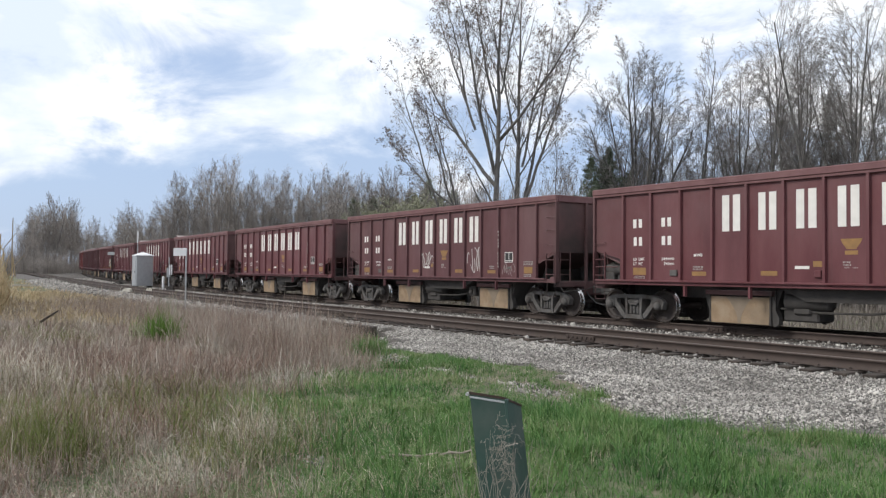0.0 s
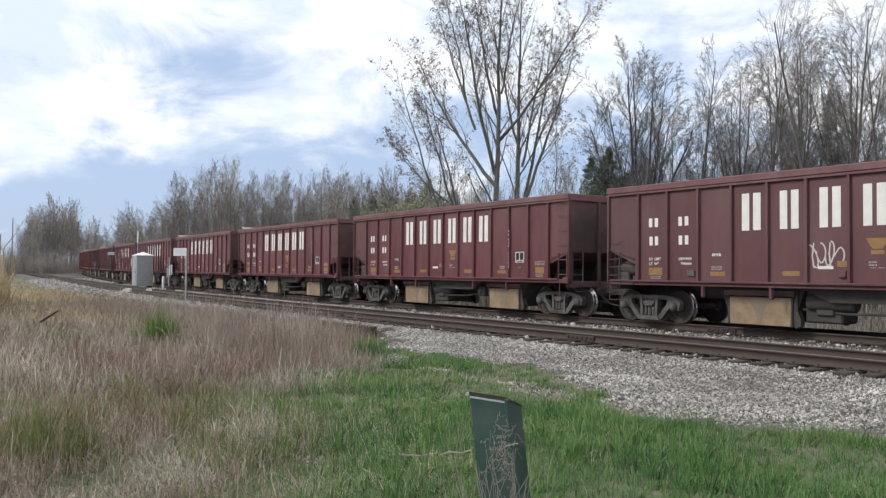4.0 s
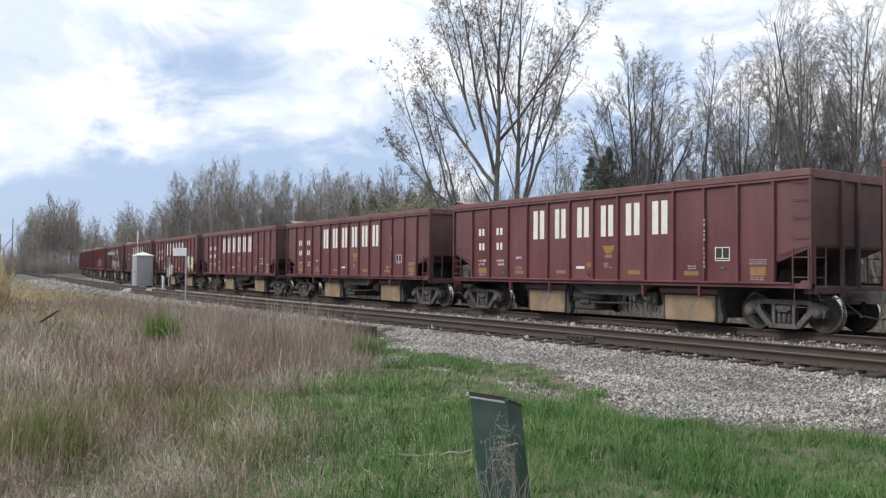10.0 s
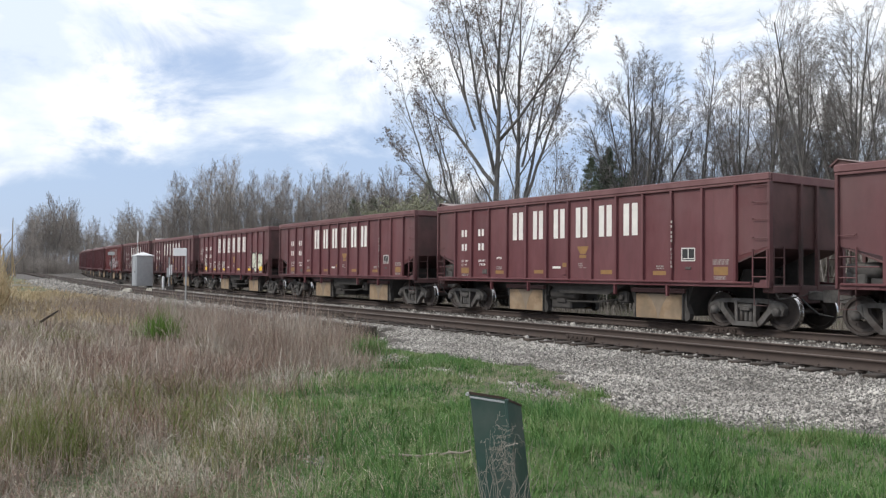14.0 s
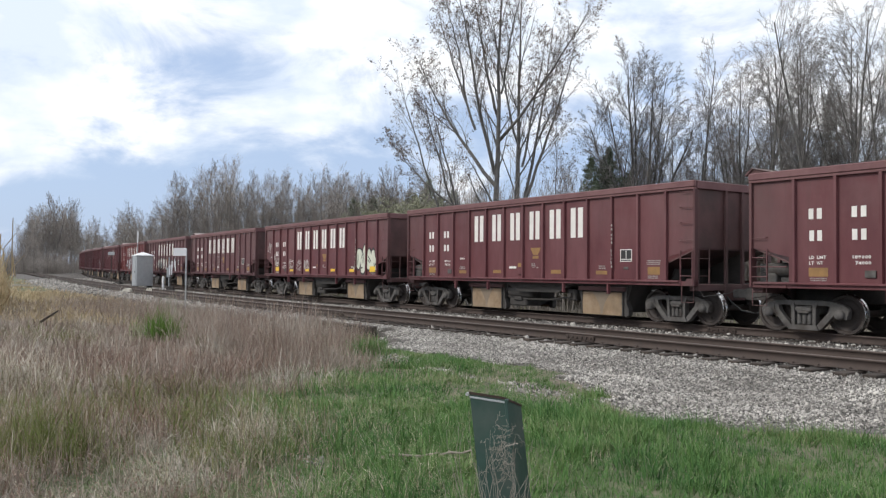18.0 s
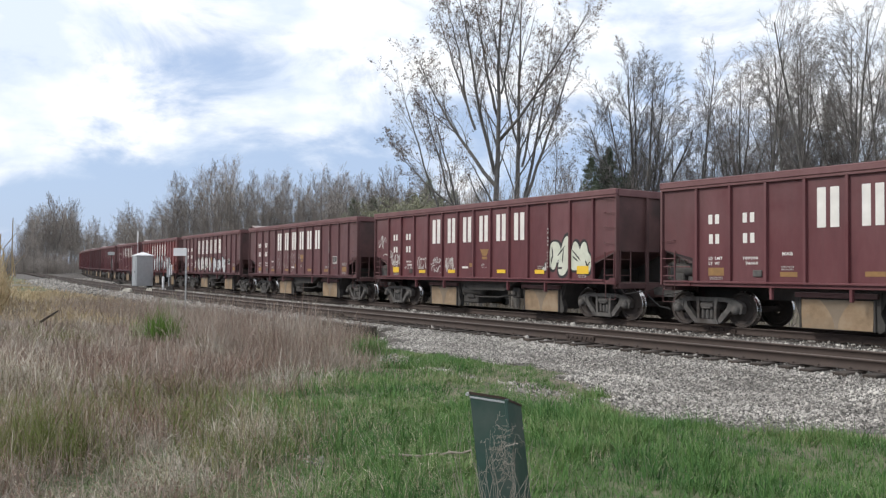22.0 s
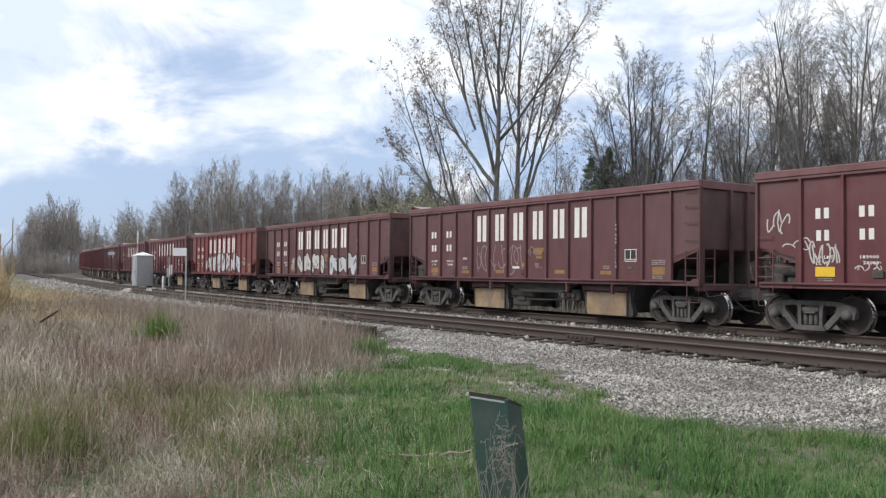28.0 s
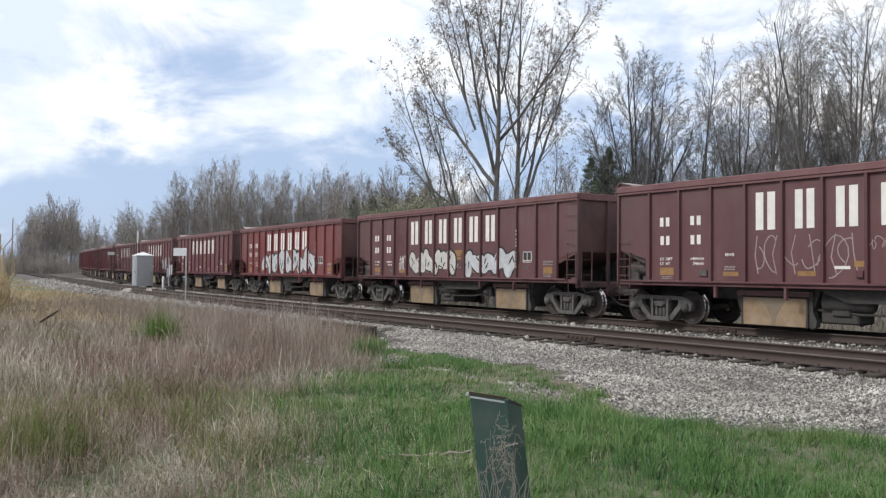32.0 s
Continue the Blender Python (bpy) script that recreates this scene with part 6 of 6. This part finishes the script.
def blades(name, label, category, az, dist, density, height, width, bend, material, seed, keep=None, lean=0.25, tip=0.15, segs=2, tuft=0.0, matted=False):
    """Stuff: thin bent blades over a piece of ground, given by bearing and distance. tuft: the radius of the tussocks in which most of them stand."""
    rng = np.random.default_rng(seed)
    a0, a1 = radians(az[0]), radians(az[1])
    area = 0.5 * (a1 - a0) * (dist[1] ** 2 - dist[0] ** 2)
    k = int(area * density)
    a = rng.uniform(a0, a1, k)
    # nearer ground is sown thicker
    d = dist[0] + (dist[1] - dist[0]) * rng.random(k) ** 1.25
    x, y = -np.sin(a) * d, np.cos(a) * d
    turn, grown = rng.uniform(0, 2 * np.pi, k), np.ones(k)
    if tuft and k > 80:
        own = rng.integers(0, max(2, k // 30), k)           # the tussock that a blade belongs to
        size = rng.lognormal(0, 0.35, k)[own]
        loose = rng.random(k) < 0.30
        off = rng.normal(0, tuft, (k, 2)) * size[:, None]
        x, y = np.where(loose, x, x[own] + off[:, 0]), np.where(loose, y, y[own] + off[:, 1])
        turn = np.where(loose, turn, np.arctan2(off[:, 1], off[:, 0]) + rng.normal(0, 0.6, k))
        grown = np.where(loose, 0.8, rng.lognormal(0, 0.28, k)[own])
        a, d = np.arctan2(-x, y) % (2 * np.pi), np.hypot(x, y)
    if keep is not None:
        m = keep(x, y, np.degrees(a), d, rng)
        x, y, a, d, turn, grown = x[m], y[m], a[m], d[m], turn[m], grown[m]
        k = len(x)
    if not matted:                           # the weeds leave a trodden hollow open
        m = np.hypot(x - HOLLOW[0], y - HOLLOW[1]) > HOLLOW[2] * rng.uniform(0.7, 1.25, k)
        x, y, a, d, turn, grown = x[m], y[m], a[m], d[m], turn[m], grown[m]
        k = len(x)
    z = ground_z(x, y)
    patch = 0.75 + 0.35 * ripple(x * 1.7 + 5, y * 1.7)
    h = height * grown * rng.lognormal(-0.08, 0.32, k) * np.clip(patch, 0.4, 1.4)
    h = np.minimum(h, 2.1 * height)
    w = width * rng.uniform(0.6, 1.3, k) * (1 + d * 0.035)
    face = np.stack([np.cos(turn), np.sin(turn), np.zeros(k)], -1)
    # blades turn their flat side roughly anywhere
    side = np.stack([np.cos(turn + 1.2), np.sin(turn + 1.2), np.zeros(k)], -1)
    base = np.stack([x, y, z - 0.02], -1)
    up = np.array([0, 0, 1.0])
    b = rng.uniform(0, bend, k)[:, None]
    ln = rng.normal(0, lean, k)[:, None]
    rows = []
    for j in range(segs + 1):
        t = j / segs
        kink = rng.normal(0, 0.04 if material in (GRASS, STRAW) else 0.075, (k, 3)) * h[:, None] * (1.0 if j else 0.0)
        c = base + kink + up * (h * t)[:, None] * (1 - 0.35 * b * t) + face * (h * t)[:, None] * (ln * 0.5 + b * t)
        ww = (w * (1 - t * (1 - tip)))[:, None] * 0.5
        rows += [c - side * ww, c + side * ww]
    v = np.stack(rows, 1).reshape(-1, 3)
    n = 2 * (segs + 1)
    f = np.concatenate([np.stack([np.arange(k) * n + 2 * j, np.arange(k) * n + 2 * j + 1, np.arange(k) * n + 2 * j + 3, np.arange(k) * n + 2 * j + 2], -1) for j in range(segs)])
    return thing(name, label, category, kind="stuff", mesh=raw_mesh(name, v, f, material))


def off_gravel(x, y, rng, blur=0.25):
    s, lat = line_place(x, y)
    return (lat < bed_edge(s) + 0.12 - rng.exponential(blur, len(x)) * 0.5) & (bare(x, y) < rng.random(len(x)) * 0.7)


def green_side(x, y, az, d, rng):
    """Where the fresh grass grows: from the gravel to the weeds, thinning into them."""
    edge = 65.5 - 3.0 * np.clip((d - 9) / 9, 0, 1.3) + 2.2 * ripple(x * 0.9, y * 0.9)
    worn = (ripple(x * 1.3 + 2, y * 1.3 + 1) > 0.8) & (rng.random(len(x)) < 0.3)
    return (az < edge + rng.normal(0, 2.5, len(x))) & off_gravel(x, y, rng) & ~worn


def weed_side(x, y, az, d, rng):
    edge = 65.5 - 3.5 * np.clip((d - 9) / 9, 0, 1.6) + 2.2 * ripple(x * 0.9, y * 0.9)
    return (az > edge + rng.normal(0, 2.8, len(x))) & off_gravel(x, y, rng, 0.4)


def near_spot(az0, d0, r):
    a = radians(az0)
    cx, cy = -math.sin(a) * d0, math.cos(a) * d0
    return lambda x, y, az, d, rng: np.hypot(x - cx, y - cy) < r * np.abs(rng.normal(0, 0.75, len(x)))


def build_plants():
    blades("grass", "fresh green spring grass, ankle-high and uneven", "grass", (20, 74), (4.0, 10), 2700, 0.150, 0.0068, 1.1, GRASS, 1, green_side, 0.45, tuft=0.065)
    blades("grass", "fresh green grass thinning towards the gravel", "grass", (20, 74), (9.5, 25), 600, 0.125, 0.009, 1.0, GRASS, 2, green_side, 0.4, tuft=0.10)
    blades("dead_grass", "bleached dead grass lying among the green", "dry grass", (22, 74), (4.0, 16), 210, 0.13, 0.0036, 1.8, STRAW, 3, lambda x, y, az, d, rng: green_side(x, y, az, d, rng) & ((az > 48) | (rng.random(len(x)) < 0.3)), 0.9, tuft=0.14)
    blades("dead_weeds", "reddish-brown dead weed stalks in a thick stand", "weeds", (56, 90), (4.5, 11.5), 1000, 0.20, 0.0042, 0.8, WEED, 4, weed_side, 0.5, 0.45, tuft=0.12)
    blades("dead_weeds", "reddish-brown dead weed stalks towards the track", "weeds", (56, 90), (10.5, 46), 190, 0.30, 0.0065, 0.8, WEED, 5, weed_side, 0.5, 0.5, tuft=0.20)
    blades("tall_weeds", "thin tall dead weed stalks standing beside the siding", "weeds", (57, 80), (14, 48), 105, 0.74, 0.0055, 0.5, WEED, 19, lambda x, y, az, d, rng: (line_place(x, y)[1] > bed_edge(line_place(x, y)[0]) - 4.5) & off_gravel(x, y, rng, 1.2) & (az > 60.5 + rng.normal(0, 1.2, len(x))), 0.4, 0.4)
    blades("straw", "bleached bent straw among the weeds", "dry grass", (60, 90), (4.5, 24), 110, 0.20, 0.0040, 1.5, STRAW, 6, weed_side, 0.8, tuft=0.12)
    blades("straw", "thick clump of bleached bent straw", "dry grass", (56, 78), (5, 13), 2800, 0.20, 0.0055, 2.0, PALE, 16, near_spot(66.6, 7.8, 0.42), 0.6, tuft=0.07)
    for seed, az, d, r in ((51, 76.3, 8.6, 0.75), (52, 74.0, 11.5, 0.9), (53, 79.5, 13.5, 1.1), (54, 82.5, 6.3, 0.35), (55, 69.5, 13.5, 1.0)):
        blades("dead_weeds", "thick stand of russet dead weed stalks", "weeds", (az - 14, az + 14), (max(4.6, d - 3), d + 3), 1100, 0.30, 0.0045, 0.6, RUST_WEED, seed, near_spot(az, d, r), 0.4, 0.45, tuft=0.10)
    blades("sprouts", "green shoots among the dead weeds", "grass", (60, 90), (4.5, 30), 300, 0.26, 0.0055, 0.6, OLIVE, 7, lambda x, y, az, d, rng: weed_side(x, y, az, d, rng) & (ripple(x * 0.8 + 9, y * 0.8 + 4) > 0.30), 0.3, tuft=0.10)
    blades("straw", "bleached bent straw tangled in the green grass", "dry grass", (40, 70), (4.2, 9), 900, 0.17, 0.0034, 1.9, STRAW, 20, near_spot(55.6, 6.0, 0.62), 0.8, tuft=0.06)
    blades("straw", "bleached bent straw tangled in the green grass", "dry grass", (40, 72), (4.2, 12), 420, 0.16, 0.005, 1.9, STRAW, 21, near_spot(61.0, 8.4, 0.9), 0.8, tuft=0.08)
    blades("sprouts", "fresh green shoots coming up through the dead weeds", "grass", (62, 80), (6, 16), 800, 0.27, 0.0055, 0.7, OLIVE, 18, near_spot(71.8, 11.0, 0.7), 0.35, tuft=0.09)
    blades("sprouts", "fresh green grass mixed into the dead weeds", "grass", (60, 72), (5.5, 14), 700, 0.20, 0.006, 0.8, GRASS, 28, near_spot(66.0, 10.6, 0.9), 0.35, tuft=0.10)
    blades("grass_tuft", "thick dark green grass tuft at the gravel's edge", "grass", (57, 62), (15, 26), 6500, 0.38, 0.009, 0.7, GRASS, 8, near_spot(59.0, 17.2, 0.26), 0.5)
    blades("green_shrub", "low bright green shoots in the weeds", "grass", (69, 76), (16, 27), 4200, 0.80, 0.008, 0.6, SHOOTS, 9, near_spot(72.8, 19.3, 0.30), 0.45)
    blades("green_shrub", "low bright green shoots in the weeds", "grass", (74, 88), (5, 11), 1700, 0.46, 0.005, 0.6, OLIVE, 10, near_spot(80.0, 7.2, 0.55), 0.4)
    blades("pale_reeds", "pale bleached reed stand", "reeds", (72, 94), (7, 20), 2300, 0.46, 0.006, 0.6, PALE, 11, near_spot(83.6, 12.2, 0.95), 0.25, 0.4, tuft=0.15)
    blades("pale_reeds", "pale bleached reeds, thinner and shorter", "reeds", (74, 92), (6, 14), 700, 0.34, 0.005, 0.7, PALE, 27, near_spot(82.8, 9.5, 0.45), 0.3, 0.4, tuft=0.12)
    blades("golden_reeds", "tall tawny dry reeds", "reeds", (80.5, 92), (30, 48), 60, 1.75, 0.03, 0.3, REED, 12, lambda x, y, az, d, rng: (az > 82.0 + rng.normal(0, 0.2, len(x))), 0.12, 0.5, 3)
    blades("golden_grass", "low tawny dry grass beside the siding", "dry grass", (74, 90), (26, 75), 26, 0.34, 0.018, 0.8, REED, 13, lambda x, y, az, d, rng: off_gravel(x, y, rng), 0.3)
    blades("gravel_weeds", "sparse dry tufts growing in the old ballast", "weeds", (66, 82), (30, 130), 7, 0.22, 0.022, 0.9, REED, 17, lambda x, y, az, d, rng: (line_place(x, y)[1] > -12) & (line_place(x, y)[1] < -6.9) & (ripple(x * 0.5, y * 1.1) > -0.2), 0.4)
    blades("far_grass", "tawny dry grass beyond the tracks", "dry grass", (18, 76), (24, 75), 16, 0.62, 0.020, 0.6, FAR_WEED, 14, lambda x, y, az, d, rng: line_place(x, y)[1] > 3.6, 0.3)
    blades("dead_grass", "dark matted dead stalks in a trodden hollow", "dry grass", (70, 86), (5.4, 7.2), 1500, 0.14, 0.005, 2.4, MATTED, 61, lambda x, y, az, d, rng: np.hypot(x - HOLLOW[0], y - HOLLOW[1]) < 0.42, 1.6, matted=True)
    blades("dead_weeds", "broken weed stalks leaning every way", "weeds", (60, 90), (6, 24), 26, 0.30, 0.0040, 1.6, WEED, 62, weed_side, 1.3, 0.5, 3)
    # the same grass goes on round and behind the camera's stand
    behind = lambda x, y, az, d, rng: ((d < 4.3) | (az < 21) | (az > 89)) & off_gravel(x, y, rng)
    for seed, d0, d1, thick in ((30, 0.4, 6.5, 420), (32, 6.5, 16, 100)):
        blades("grass", "green grass over the rest of the bank", "grass", (0, 360), (d0, d1), thick, 0.125, 0.008, 1.0, GRASS, seed, behind, 0.4, tuft=0.08)
        blades("dead_grass", "bleached dead grass over the rest of the bank", "dry grass", (0, 360), (d0, d1), thick * 0.2, 0.15, 0.006, 1.5, STRAW, seed + 1, behind, 0.7, tuft=0.12)
    # seed heads and dead leaves caught among the stalks
    rng = np.random.default_rng(44)
    for name, text, az0, az1, d0, d1, count, size, mat, keep in (("seed_heads", "brown seed heads and dead leaves on the weeds", 60, 90, 4.5, 26, 6000, 0.007, RUST_WEED, weed_side), ("dead_leaves", "pale dead leaves and bits of straw among the weeds", 60, 90, 5.5, 20, 450, 0.007, STRAW, weed_side)):
        a = np.radians(rng.uniform(az0, az1, count))
        d = d0 + (d1 - d0) * rng.random(count) ** 1.3
        x, y = -np.sin(a) * d, np.cos(a) * d
        m = keep(x, y, np.degrees(a), d, rng)
        x, y = x[m], y[m]
        c = np.stack([x, y, ground_z(x, y) + rng.uniform(0.03, 0.30 if mat is RUST_WEED else 0.12, len(x))], -1)
        thing(name, text, "weeds", kind="stuff", mesh=clumps(name, c, 0.02, 3, size, mat, 45, 1.3, 0.55))
    # dry vine stems over the pedestal
    rng = random.Random(15)
    vine = thing("dry_vine", "thin bare vine stems leaning over the green pedestal", "vine", at=pose(-3.47, 2.90, -0.22, 0, 0, 54))
    for i in range(40):
        x, y, z = rng.uniform(-0.16, 0.16), rng.uniform(-0.12, 0.02), rng.uniform(0.36, 0.80)
        path, dx = [], rng.uniform(-0.02, 0.04)
        for j in range(9):
            path.append((x, y, z * j / 8))
            dx = dx * 0.7 + rng.uniform(-0.022, 0.022)
            x += dx
            y += rng.uniform(-0.012, 0.010)
        part("stem", Shape().tube(path, [0.0024 - 0.0002 * j for j in range(9)], 4), VINE, vine)
    for i in range(110):                      # its tangle of short dry ends
        x, y, z = rng.gauss(0.02, 0.045), rng.uniform(-0.13, -0.05), rng.gauss(0.63, 0.09)
        path, dx, dz = [(x, y, z)], rng.uniform(-0.010, 0.010), rng.uniform(-0.012, 0.008)
        for j in range(5):
            dx, dz = dx * 0.6 + rng.uniform(-0.012, 0.012), dz * 0.6 + rng.uniform(-0.014, 0.010)
            path.append((path[-1][0] + dx, y + rng.uniform(-0.01, 0.01), path[-1][2] + dz))
        part("stem", Shape().tube(path, [0.0012] * 6, 3), VINE, vine)
    # fallen branches in the weeds
    for az, d, turn, size, thick, wood in ((79.3, 24.0, 40, 0.32, 0.035, TIE), (56.3, 6.9, 52, 0.26, 0.013, DEBRIS), (53.0, 7.0, 60, 0.14, 0.012, DEBRIS), (65.0, 17.5, 30, 0.3, 0.03, TIE)):
        q = bearing(az, d, -0.04 - 0.28 * (d > 20))
        br = thing("fallen_branch", "dead broken stick lying in the grass", "branch", at=pose(*q, 0, -28 if d > 20 else -2, turn))
        part("limb", Shape().tube([(-size, 0, 0), (-0.3 * size, 0.05 * size, 0.02), (0.4 * size, -0.05 * size, 0.01), (size, 0.06 * size, 0.03)], [thick, thick * 0.9, thick * 0.8, thick * 0.5], 6), wood, br)


build_ground()
build_ballast()
build_track("main_track", "main railway track on pale ballast", lambda s: 0.0 * np.asarray(s))
build_track("siding_track", "rusty empty siding track nearer the camera", siding_lat)
build_train()
build_lineside()
build_trees()
build_plants()
scatter_stones()


def motions():
    """The train rolls past, slowing a little, its wheels turning."""
    for index, car in CARS.items():
        walk(car, [(t, car_pose(index, t)) for t in range(0, 33)])
        for ob in car.children:
            if ob.name.split(".")[0] == "wheelset":
                x = ob.matrix_basis.translation.x
                walk(ob, [(k * 4 / 30, pose(x, 0, WHEEL_R, 0, math.degrees((travel(k * 4 / 30) + x) / WHEEL_R), 0)) for k in range(241)])


motions()
